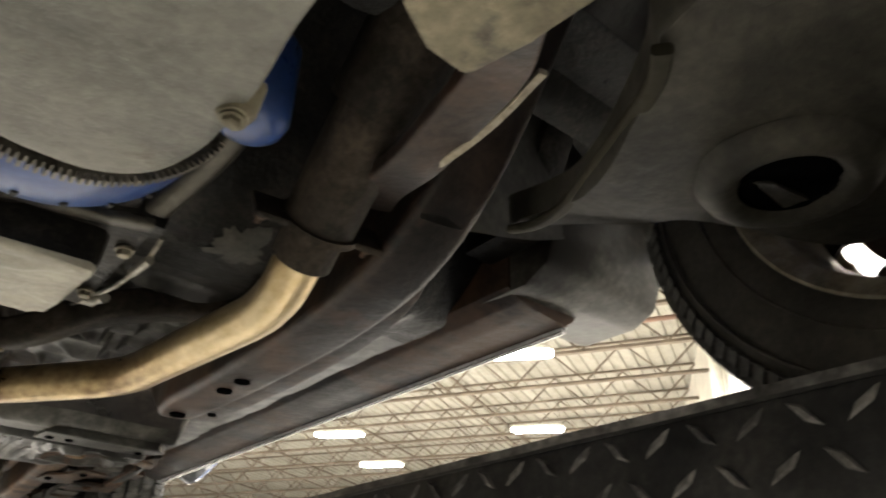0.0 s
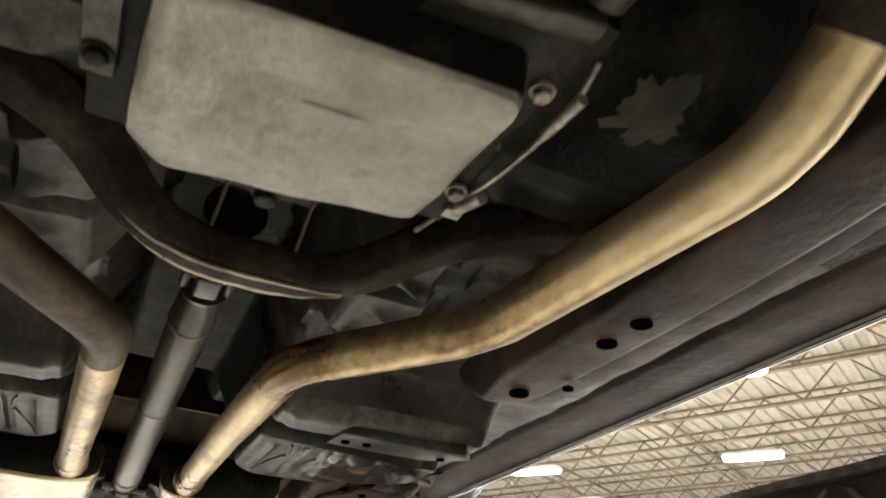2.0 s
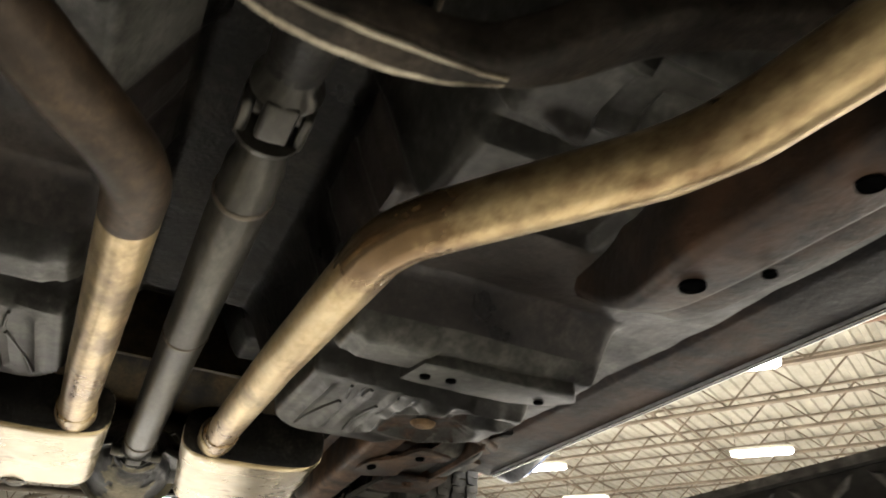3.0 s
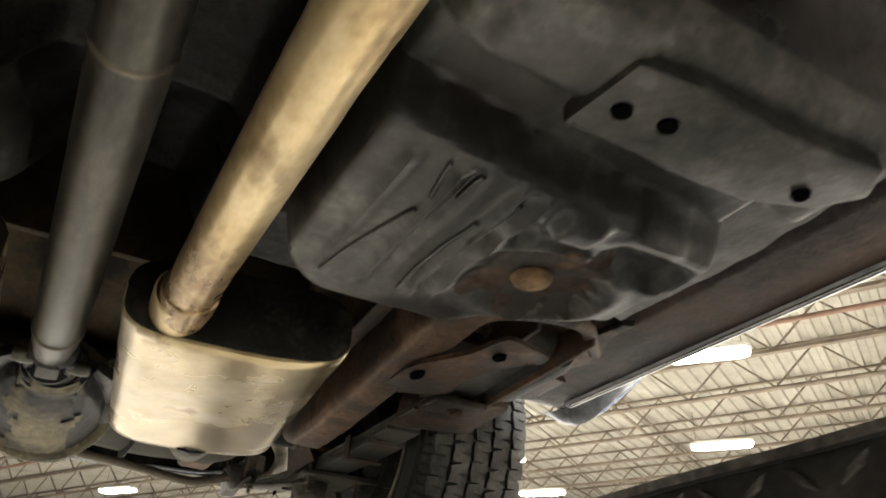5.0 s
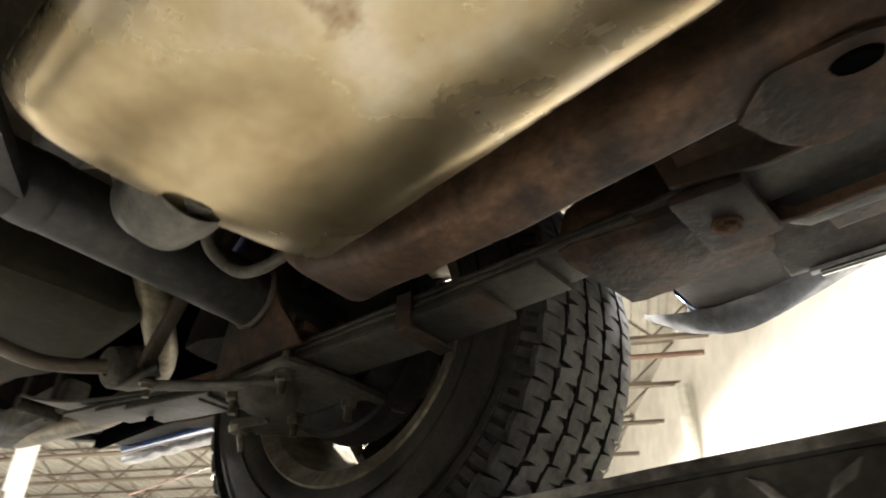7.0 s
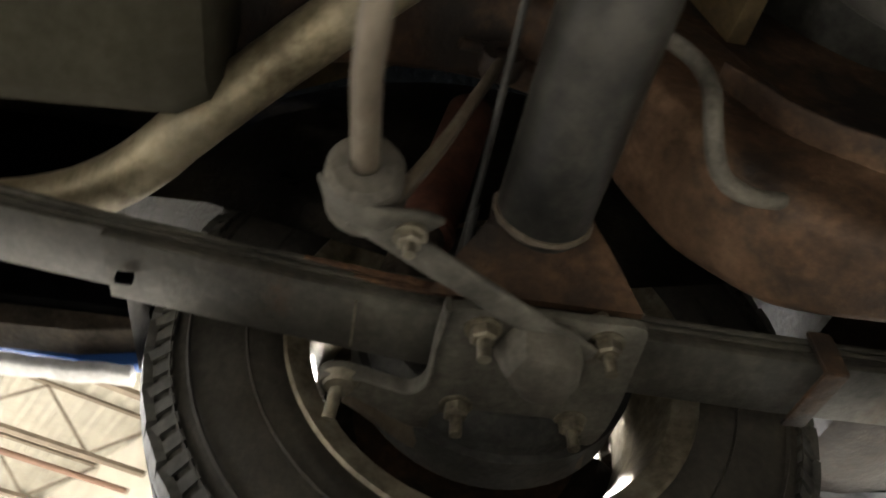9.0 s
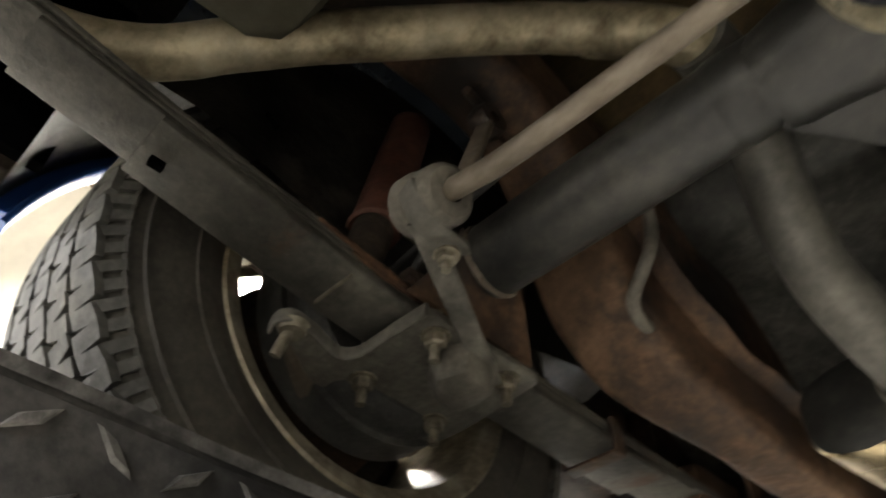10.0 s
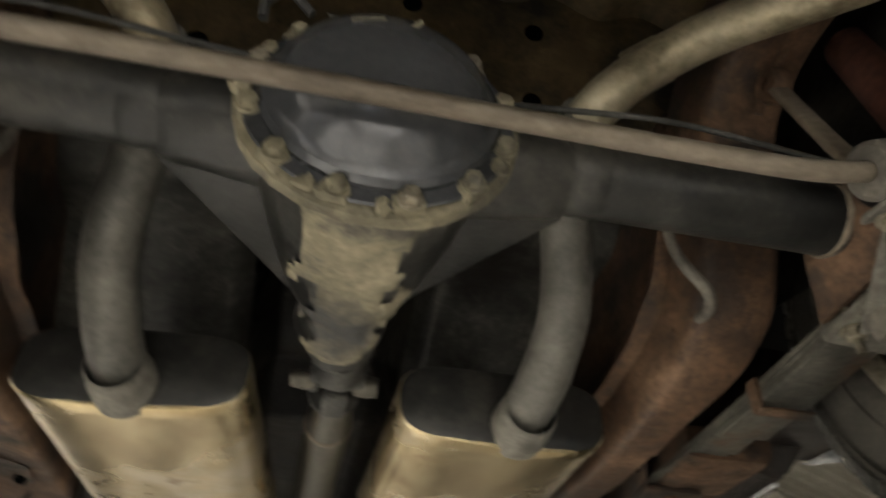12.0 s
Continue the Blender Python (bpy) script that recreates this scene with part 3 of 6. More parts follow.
# front floor is black, not floor grey: its shade is in the colour
toe = part("toe_board", sheet(floor_z, -0.80, 0.80, -2.55, -1.985, 200, 70), BLACK, car, "front floor and tunnel mouth, shade painted black")
flake = lathe([(0, 0), (0.008, 0), (0.016, 0), (0.024, 0), (0.031, 0), (0.037, 0)], "z", (0.300, -2.098, 0), 48)
for v in flake.verts:
    d = Vector((v.co.x - 0.300, v.co.y + 2.098, 0))
    d *= 1 + 0.75 * noise.noise(d.normalized() * 1.7 + Vector((0, 0, 3))) + 0.35 * noise.noise(d.normalized() * 6)
    v.co = Vector((0.300 + d.x, -2.098 + 0.9 * d.y, 0))
    v.co.z = floor_z(v.co.x, v.co.y) - 0.0015
part("bare_patch", flake, LEAF, toe, "flaked grey patch")
body = part("floor_pan", sheet(floor_z, 0.138, 0.80, -1.335, -0.165, 130, 260), UNDERCOAT, car, "dark dusty pressed-steel floor with a deep foot well")
part("floor_pan", sheet(floor_z, -0.80, -0.138, -1.335, -0.165, 90, 190), UNDERCOAT, car, "dark dusty pressed-steel floor with a deep foot well")
for x0, x1 in ((0.105, 0.80), (-0.80, -0.105)):
    part("front_floor", sheet(floor_z, x0, x1, -1.985, -1.515, 110, 90), UNDERCOAT, car, "dusty ribbed front floor")
    # the step takes the darker floor colour in place of its shade
    part("heel_board", sheet(floor_z, x0, x1, -1.515, -1.335, 90, 50), FLOOR_SHADE, car, "step in the floor, coloured dark brown for its shade")
# tunnel split off and blackened for the shade of the recess
part("tunnel", sheet(floor_z, -0.105, 0.105, -1.985, -1.335, 50, 130), BLACK, car, "driveshaft tunnel, its recess shade painted black")
part("tunnel", sheet(floor_z, -0.138, 0.138, -1.335, -0.165, 60, 180), BLACK, car, "driveshaft tunnel, its recess shade painted black")


BRACE = [(0.272, -1.226), (0.303, -1.237), (0.372, -1.227), (0.453, -1.230), (0.509, -1.250), (0.532, -1.285), (0.512, -1.315), (0.404, -1.304), (0.331, -1.308), (0.280, -1.300)]
BRACE_HOLES = [(0.298, -1.262, 0.0075), (0.336, -1.267, 0.0075), (0.483, -1.262, 0.0075)]


def cross_brace(sign):
    poly = BRACE
    bm = dented(prism([(sign * x, y) for x, y in poly], "z", 1.801, 1.822, 0.005), 0.002, 0.05)
    ob = part("floor_brace", bm, UNDERCOAT, body)
    for x, y, r in BRACE_HOLES:
        part("brace_hole", lathe([(0, -0.0012), (r, -0.0012), (r * 1.12, 0.004), (0, 0.004)], "z", (sign * x, y, 1.7995), 18), HOLE, body)
    return ob


for sgn in (1, -1):
    cross_brace(sgn)
    part("floor_plug", dented(lathe([(0, -0.004), (0.017, -0.004), (0.021, -0.001), (0.023, 0.003), (0, 0.003)], "z", (sgn * 0.418, -0.985, 1.8285), 24), 0.0015, 0.012), RUST_TAN, body, "round tan-rusted drain plug")
    stain = lathe([(0, 0), *((0.060 * k / 8, 0) for k in range(1, 9))], "z", (sgn * 0.415, -0.990, 0), 90)
    for v in stain.verts:
        d = Vector((v.co.x - sgn * 0.415, v.co.y + 0.990, 0))
        u = d.normalized() if d.length else d
        f = 1.05 + 0.55 * noise.noise(u * 1.6 + Vector((3, 1, 0))) + 0.22 * noise.noise(u * 6) + 0.10 * noise.noise(u * 17)
        v.co.x, v.co.y = sgn * 0.420 + d.x * f * 1.2, -0.988 + d.y * f
        v.co.z = floor_z(v.co.x, v.co.y) - 0.0012
    part("rust_stain", stain, STAIN, body, "rust spread round the drain plug")
    for x0, y0, x1, y1, w in ((0.208, -0.912, 0.242, -1.056, 0.004), (0.295, -0.915, 0.300, -1.066, 0.005), (0.243, -1.082, 0.236, -1.130, 0.004), (0.269, -1.085, 0.269, -1.128, 0.005), (0.312, -1.035, 0.322, -1.105, 0.004)):
        run = [Vector((x0 + (x1 - x0) * k / 12, y0 + (y1 - y0) * k / 12, 0)) for k in range(13)]
        part("seam_bead", sweep([Vector((sgn * p.x, p.y, floor_z(p.x, p.y) - 0.001)) for p in run], rectangle(w, 0.006, 0.0015)), UNDERCOAT, body)


def rocker(sign):
    """Sill below the doors; white flange and chrome bead imitate its lit edge."""
    poly = [(0.655, 1.912), (0.685, 1.898), (0.72, 1.891), (0.755, 1.886), (0.774, 1.882), (0.782, 1.884), (0.79, 1.897), (0.84, 1.945), (0.905, 2.04), (0.915, 2.30), (0.66, 2.30)]
    bm = prism([(sign * x, z) for x, z in poly], "y", -2.26, -0.56, 0.004)
    sill = part("rocker_panel", bm, RAIL_DARK, car, "dark sill with its lit lower edge painted bright")
    part("pinch_flange", prism([(sign * x, z) for x, z in ((0.772, 1.888), (0.774, 1.8785), (0.783, 1.8785), (0.785, 1.888))], "y", -2.255, -0.58, 0.001), PINCH, sill, "pinch flange, white for its lit edge")
    # chrome bead is added for the thin reflection along the sill
    part("sill_bead", tube([(sign * 0.779, -2.255, 1.877), (sign * 0.779, -0.59, 1.877)], 0.0042, 12), CHROME, sill, "added chrome bead for the glint along the sill")
    return sill


def arch(cy, r, n=22, a0=10, a1=170):
    return [(cy - r * math.cos(radians(a0 + (a1 - a0) * k / n)), AX + r * math.sin(radians(a0 + (a1 - a0) * k / n))) for k in range(n + 1)]


def flank(sign):
    """Outer skin of one side, with both wheel openings."""
    line = [(-3.45, 2.0), *arch(FRONT, 0.385), (-2.33, 2.04), (-0.70, 2.03), (-0.63, 1.962), (-0.55, 1.938), (-0.50, 1.922), (-0.45, 1.918), (-0.408, 1.930), *arch(REAR, 0.385, 22, 10, 165), (0.45, 2.03), (1.12, 2.07), (1.15, 2.45), (-3.45, 2.45)]
    bm = prism(line, "x", sign * 0.915, sign * 0.935, 0.003)
    skin = part("side_panel", bm, PAINT, car, "glossy blue painted side panel")
    lip = [Vector((sign * 0.905, y, z)) for y, z in arch(REAR, 0.378, 30)]
    part("wheel_lip", sweep(rounded_path(lip, 0.005, 2), rectangle(0.034, 0.010, 0.004)), PAINT, skin)
    # tucked-under corner ahead of the rear wheel
    part("quarter_corner", prism([(-0.388, 2.10), (-0.392, 1.97), (-0.410, 1.945), (-0.43, 1.940), (-0.43, 2.10)], "x", sign * 0.880, sign * 0.914, 0.004), PAINT, skin, "glossy blue return of the panel at the wheel opening")
    part("quarter_inside", dented(prism([(-0.412, 2.10), (-0.412, 1.945), (-0.435, 1.938), (-0.50, 1.937), (-0.58, 1.948), (-0.634, 1.956), (-0.634, 2.10)], "x", sign * 0.70, sign * 0.905, 0.006), 0.003, 0.06), RAIL_DARK, skin, "dark closing panel at the end of the sill")
    low = rounded_path([Vector((sign * 0.912, y, z)) for y, z in ((-0.341, 1.956), (-0.385, 1.925), (-0.437, 1.906), (-0.471, 1.903), (-0.505, 1.910), (-0.563, 1.926), (-0.640, 1.950))], 0.03, 4)
    lip = bmesh.new()
    rows = []
    for k, p in enumerate(low):
        f = max(0.0, math.sin(math.pi * k / (len(low) - 1))) ** 0.6
        rows.append([lip.verts.new(p + Vector((sign * dx, 0, dz * f + 0.001))) for dx, dz in ((0.004, 0.018), (0.003, 0.006), (0, 0), (-0.008, 0.004), (-0.018, 0.016), (-0.027, 0.030), (-0.024, 0.034), (-0.010, 0.016))])
    for a, b in zip(rows, rows[1:]):
        for k in range(8):
            lip.faces.new((a[k], a[(k + 1) % 8], b[(k + 1) % 8], b[k]))
    # lip of the blue panel, coloured pale for the bright reflection on it
    part("quarter_lip", lip, TRIM, skin, "glossy turned-under panel lip, paled for its reflection")
    part("quarter_inside", prism([(0.385, 2.20), (0.395, 2.05), (0.47, 2.036), (0.60, 2.034), (0.70, 2.044), (0.80, 2.06), (1.10, 2.08), (1.10, 2.20)], "x", sign * 0.864, sign * 0.913, 0.004), SOOT, skin)
    rag = [Vector((sign * (0.921 + 0.003 * noise.noise((y * 14, 2, 0))), y, 2.018 + 0.05 * max(0, y - 0.60) + 0.008 * noise.noise((y * 22, 0, 5)))) for y in np.linspace(0.40, 1.08, 40)]
    part("quarter_lip", sweep(rag, lambda t: rectangle(0.030 + 0.008 * noise.noise((t * 16, 1, 1)), 0.016, 0.005)), PINCH, skin, "worn pale ragged lip behind the wheel")
    # black boxes added to darken and close the void behind the wheel
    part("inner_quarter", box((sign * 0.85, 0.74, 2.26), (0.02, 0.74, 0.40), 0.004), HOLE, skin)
    part("inner_quarter", box((sign * 0.72, 0.72, 2.42), (0.28, 0.78, 0.02), 0.004), BLACK, skin)
    part("fender_tail", dented(prism([(-2.18, 1.905), (-2.29, 1.905), (-2.335, 1.925), (-2.352, 1.97), (-2.362, 2.06), (-2.35, 2.3), (-2.18, 2.3)], "x", sign * 0.66, sign * 0.914, 0.012), 0.002, 0.08), UNDERCOAT, skin)
    part("fender_corner", prism([(sign * x, z) for x, z in ((0.62, 2.04), (0.72, 2.0), (0.80, 2.0), (0.93, 2.05), (0.93, 2.3), (0.62, 2.3))], "y", -2.36, -2.30, 0.02), UNDERCOAT, skin)
    return skin


def wheel_house(sign, cy, x0):
    bm = bmesh.new()
    n = 26
    rings = []
    for k in range(n + 1):
        a = radians(13 + 154 * k / n)
        rings.append([bm.verts.new((sign * x, cy - r * math.cos(a), AX + r * math.sin(a))) for x, r in ((x0, 0.10), (x0, 0.30), (x0 + 0.02, 0.385), (x0 + 0.06, 0.405), (0.92, 0.405))])
    for a, b in zip(rings, rings[1:]):
        for k in range(4):
            bm.faces.new((a[k], a[k + 1], b[k + 1], b[k]))
    return part("wheel_house", bm, BLACK, car, "dark inner wheel arch")


for sgn in (1, -1):
    rocker(sgn)
    flank(sgn)
wheel_house(1, REAR, 0.60)
wheel_house(-1, REAR, 0.60)


def front_liner(sign):
    """Inner fender behind the front wheel: a pressed apron that rises from the frame rail to the outer skin and curls over the tyre."""
    low = rounded_path([(0.38, -2.41, 1.850), (0.419, -2.415, 1.850), (0.592, -2.366, 1.918), (0.72, -2.345, 1.985), (0.854, -2.327, 2.058), (0.925, -2.325, 2.075)], 0.08, 5)
    bm = bmesh.new()
    rings = []
    for p in low:
        ring = []
        for k in range(15):
            a = k / 14
            y = p.y - 0.02 * math.sin(a * 3) - 0.42 * step(0.25, 1.0, a) * a
            z = p.z + (2.36 - p.z) * min(1, a * 1.25) + 0.010 * math.sin(p.x * 30) * a
            ring.append(bm.verts.new((sign * p.x, y, z)))
        rings.append(ring)
    for a, b in zip(rings, rings[1:]):
        for k in range(14):
            bm.faces.new((a[k], a[k + 1], b[k + 1], b[k]))
    bmesh.ops.solidify(bm, geom=bm.faces[:], thickness=0.004)
    apron = part("inner_fender", dented(bm, 0.004, 0.08), UNDERCOAT, car, "dark inner fender panel")
    part("fender_side", prism([(-2.33, 1.96), (-2.40, 2.10), (-2.46, 2.40), (-2.25, 2.40), (-2.22, 1.96)], "x", sign * 0.60, sign * 0.66, 0.01), BLACK, apron)
    return apron


for sgn in (1, -1):
    front_liner(sgn)


def loft(rows):
    """A symmetric skin through cross rows of (y, [(half width, z), ...] from the side to the middle)."""
    bm = bmesh.new()
    rings = []
    for y, line in rows:
        full = [(-x, z) for x, z in line] + [(x, z) for x, z in line[::-1] if x > 0]
        rings.append([bm.verts.new((x, y, z)) for x, z in full])
    for a, b in zip(rings, rings[1:]):
        for k in range(len(a) - 1):
            bm.faces.new((a[k], a[k + 1], b[k + 1], b[k]))
    bmesh.ops.solidify(bm, geom=bm.faces[:], thickness=0.008)
    return bm


def crown(w, z0, z1):
    """Cross line of a panel: side edge, shoulder, middle."""
    return [(w, z0), (w * 0.995, z0 + 0.4 * (z1 - z0)), (w * 0.93, z0 + 0.82 * (z1 - z0)), (w * 0.6, z1 - 0.01), (0, z1)]


# Upper body is unseen; added to close the car against light from above.
part("bonnet", loft([(-3.66, crown(0.80, 2.12, 2.36)), (-3.60, crown(0.88, 2.05, 2.50)), (-3.45, crown(0.925, 2.44, 2.58)), (-2.9, crown(0.932, 2.44, 2.65)), (-2.15, crown(0.932, 2.44, 2.68))]), PAINT, car, "glossy blue bonnet")
part("nose_panel", prism([(-0.80, 2.0), (0.80, 2.0), (0.84, 2.36), (-0.84, 2.36)], "y", -3.67, -3.62, 0.01), PAINT, car, "glossy blue front panel")
part("cabin", loft([(-2.15, crown(0.932, 2.44, 2.69)), (-1.95, [(0.932, 2.44), (0.92, 2.62), (0.80, 2.70), (0.6, 2.74), (0, 2.76)]), (-1.45, [(0.932, 2.44), (0.92, 2.64), (0.66, 2.98), (0.5, 3.04), (0, 3.06)]), (-0.6, [(0.932, 2.44), (0.92, 2.65), (0.65, 3.0), (0.5, 3.06), (0, 3.08)]), (0.25, [(0.932, 2.44), (0.92, 2.65), (0.66, 2.84), (0.5, 2.88), (0, 2.90)]), (0.62, crown(0.932, 2.44, 2.73))]), GLASS, car, "dark window glass and pillars of the cabin")
part("roof_panel", loft([(-1.42, [(0.64, 2.995), (0.58, 3.035), (0.45, 3.06), (0.2, 3.072), (0, 3.074)]), (-0.6, [(0.645, 3.015), (0.58, 3.055), (0.45, 3.08), (0.2, 3.092), (0, 3.094)]), (-0.2, [(0.645, 2.965), (0.58, 2.99), (0.45, 3.01), (0.2, 3.02), (0, 3.022)])]), PAINT, car, "glossy blue roof")
part("boot_lid", loft([(0.62, crown(0.932, 2.44, 2.735)), (1.0, crown(0.932, 2.44, 2.70)), (1.16, crown(0.925, 2.40, 2.66)), (1.19, crown(0.90, 2.20, 2.55))]), PAINT, car, "glossy blue boot lid")
part("firewall", prism([(-2.40, 2.10), (-2.46, 2.15), (-2.50, 2.6), (-2.40, 2.6)], "x", -0.8, 0.8, 0.01), BLACK, car)


def front_rail(sign):
    pts = [(0.424, -1.475, 1.925), (0.420, -1.535, 1.880), (0.416, -1.615, 1.845), (0.412, -1.95, 1.836), (0.41, -2.22, 1.842), (0.408, -2.36, 1.872), (0.425, -2.44, 1.98), (0.43, -2.58, 2.20), (0.43, -3.3, 2.22)]
    path = rounded_path([(sign * x, y, z) for x, y, z in pts], 0.12, 8)
    bm = sweep(path, lambda t: rectangle(0.088, 0.104, 0.014, 4))
    for v in bm.verts:                           # the rear end narrows from the inner side
        if v.co.y > -1.72 and abs(v.co.x) < 0.42:
            v.co.x += sign * 0.042 * step(-1.72, -1.50, v.co.y) * min(1, (0.42 - abs(v.co.x)) / 0.03)
    rail = part("front_rail", bm, RAIL_DARK, car, "dark subframe rail with rust towards its rear end")
    fl = rounded_path([(sign * x, y, z) for x, y, z in ((0.480, -1.545, 1.826), (0.478, -1.60, 1.806), (0.474, -1.95, 1.797), (0.462, -2.25, 1.806), (0.42, -2.38, 1.86))], 0.12, 6)
    part("rail_flange", sweep(fl, rectangle(0.042, 0.006, 0.002)), RAIL_DARK, rail)
    # no openings are cut: black discs paint the dark of the holes
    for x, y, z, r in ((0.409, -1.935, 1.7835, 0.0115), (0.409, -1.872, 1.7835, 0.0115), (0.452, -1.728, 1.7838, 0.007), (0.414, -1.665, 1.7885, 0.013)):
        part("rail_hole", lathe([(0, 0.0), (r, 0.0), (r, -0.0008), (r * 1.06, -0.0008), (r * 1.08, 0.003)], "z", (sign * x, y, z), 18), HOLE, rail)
    return rail


for sgn in (1, -1):
    front_rail(sgn)


def rear_rail(sign):
    """Rusty box rail that kicks up over the axle."""
    line = [(-1.02, 1.925), (-0.86, 1.900), (-0.66, 1.885), (-0.42, 1.868), (-0.33, 1.868), (-0.25, 1.888), (-0.183, 1.942), (-0.142, 2.02), (-0.115, 2.11), (-0.06, 2.19), (0.05, 2.225), (0.22, 2.20), (0.45, 2.10), (0.95, 2.10)]
    path = rounded_path([Vector((sign * 0.466, y, z)) for y, z in line], 0.07, 6)
    bm = sweep(path, lambda t: rectangle(0.126, 0.115 - 0.01 * t, 0.020, 4), up=(1, 0, 0))
    for v in bm.verts:
        f = step(-0.33, -0.12, v.co.y)
        inner, outer = 0.378 + 0.025 * f, 0.453 + 0.076 * f
        v.co.x = sign * (inner + (abs(v.co.x) - 0.403) / 0.126 * (outer - inner))
    rail = part("rear_rail", dented(bm, 0.004, 0.07), RUST, car, "rust-brown rear frame rail curving over the axle")
    part("rail_gusset", prism([(-0.32, 1.93), (-0.18, 2.06), (-0.12, 2.22), (-0.34, 2.22), (-0.60, 1.96)], "x", sign * 0.415, sign * 0.425, 0.003), RUST, rail)
    lip = [Vector((sign * (0.374 + 0.026 * step(-0.33, -0.12, y)), y, z + 0.012)) for y, z in line[:8]]
    part("rail_flange", dented(sweep(rounded_path(lip, 0.05, 5), rectangle(0.030, 0.006, 0.002)), 0.004, 0.05), RUST, rail)
    ridge = [Vector((sign * (0.402 + 0.030 * step(-0.33, -0.12, y)), y, z - 0.058)) for y, z in line[1:8]]
    part("rail_seam", dented(sweep(rounded_path(ridge, 0.05, 5), rectangle(0.012, 0.008, 0.003)), 0.003, 0.04), RUST, rail)
    for x, y, z, rx, ry in ((0.440, -0.512, 1.8165, 0.0075, 0.018), (0.440, -0.42, 1.8085, 0.006, 0.007), (0.430, -0.60, 1.8225, 0.005, 0.006)):
        slot = lathe([(0, -0.0015), (1, -0.0015), (1.12, 0.006), (0, 0.006)], "z", (0, 0, 0), 18)
        for v in slot.verts:
            v.co.x, v.co.y, v.co.z = sign * x + v.co.x * rx, y + v.co.y * ry, z + v.co.z
        part("rail_hole", slot, HOLE, rail)
    return rail


for sgn in (1, -1):
    rear_rail(sgn)
part("trunk_floor", sheet(lambda x, y: 2.43 - 0.285 * step(-0.10, 0.40, y) + 0.012 * math.sin(x * 42) * step(0.1, 0.2, abs(x)) + 0.004 * noise.noise((x * 9, y * 9, 4)), -0.60, 0.60, -0.135, 1.12, 90, 60), KICK, car, "olive-brown boot floor above the axle")
kick = part("kick_panel", prism([(-0.20, 2.13), (-0.14, 2.42), (-0.07, 2.75), (-0.05, 2.75), (-0.12, 2.42), (-0.18, 2.13)], "x", -0.60, 0.60, 0.002), KICK, car, "olive-brown upright panel with round holes")
for x, z in ((0.081, 2.372), (-0.045, 2.375), (-0.234, 2.365), (-0.231, 2.235), (0.24, 2.235)):
    hole = lathe([(0, 0.0), (0.0145, 0.0), (0.0155, -0.003)], "y", (0, 0, 0), 18)
    bmesh.ops.transform(hole, matrix=Matrix.Translation((x, -0.18 + (z - 2.13) * 0.207 + 0.0025, z)) @ Matrix.Rotation(radians(-11.7), 4, "X"), verts=hole.verts)
    part("panel_hole", hole, HOLE, kick)


# ---- exhaust ----
def exhaust(sign):
    line = [(0.292, -2.345, 1.835), (0.312, -2.22, 1.784), (0.268, -1.850, 1.779), (0.108, -1.61, 1.782), (0.103, -1.20, 1.795), (0.106, -0.755, 1.805)]
    if sign < 0:
        line[1:] = [(0.40, -2.20, 1.80), (0.34, -1.90, 1.790), (0.112, -1.600, 1.780), (0.124, -1.20, 1.790), (0.138, -0.755, 1.805)]
    pts = [(sign * x, y, z) for x, y, z in line]
    label = "heat-tanned exhaust pipe with two bends, stained brown"
    if sign > 0:
        pipe = part("exhaust_pipe", dented(tube(pts, 0.0285, 28, 0.055, steps=8), 0.0012, 0.03), TAN_PIPE, car, label)
    else:
        bend = Vector(pts[3]) + (Vector(pts[4]) - Vector(pts[3])).normalized() * 0.075
        pipe = part("exhaust_pipe", dented(tube([bend, *pts[4:]], 0.0285, 28, 0.055, steps=8), 0.0012, 0.03), TAN_PIPE, car, label)
        part("pipe_front", dented(tube([*pts[:4], bend], 0.0287, 28, 0.055, steps=8), 0.0012, 0.03), BROWN_PIPE, pipe, "dark brown front length of the pipe")
    part("pipe_collar", lathe([(0.0285, -0.035), (0.031, -0.033), (0.0325, 0.0), (0.031, 0.024), (0.0285, 0.026)], "y", (pts[-1][0], -0.775, 1.804), 28), TAN_PIPE, pipe, "swaged collar at the muffler")
    # flange joint to the manifold pipe
    a, d = Vector((sign * 0.292, -2.345, 1.835)), Vector((sign * -0.05, -0.52, 0.36)).normalized()
    turn = d.to_track_quat("Z", "Y").to_matrix().to_4x4()
    down = part("manifold_pipe", sweep(rounded_path([a - d * 0.003, a + d * 0.30, a + d * 0.34 + Vector((sign * -0.03, -0.1, 0.22))], 0.05), circle(0.041, 24)), SOOT, car, "sooty manifold down pipe")
    part("heat_sleeve", sweep([a + d * 0.14, a + d * 0.145, a + d * 0.33], circle(0.050, 24)), SOOT, down)
    part("flange", join(*(lathe([(0, z0), (r, z0), (r, z1), (0, z1)], "z", (0, 0, 0), 28) for r, z0, z1 in ((0.046, -0.004, 0.004), (0.0345, -0.046, -0.004))), box((0, 0, 0), (0.150, 0.050, 0.008), 0.004)), SOOT, down).matrix_basis = Matrix.Translation(a) @ turn
    for sx in (-0.062, 0.062):
        bolt = part("flange_bolt", hexagon((sx, 0, -0.005), "-z", 0.008, 0.008, 0.008), RUST, down)
        bolt.matrix_basis = Matrix.Translation(a) @ turn
    return pipe


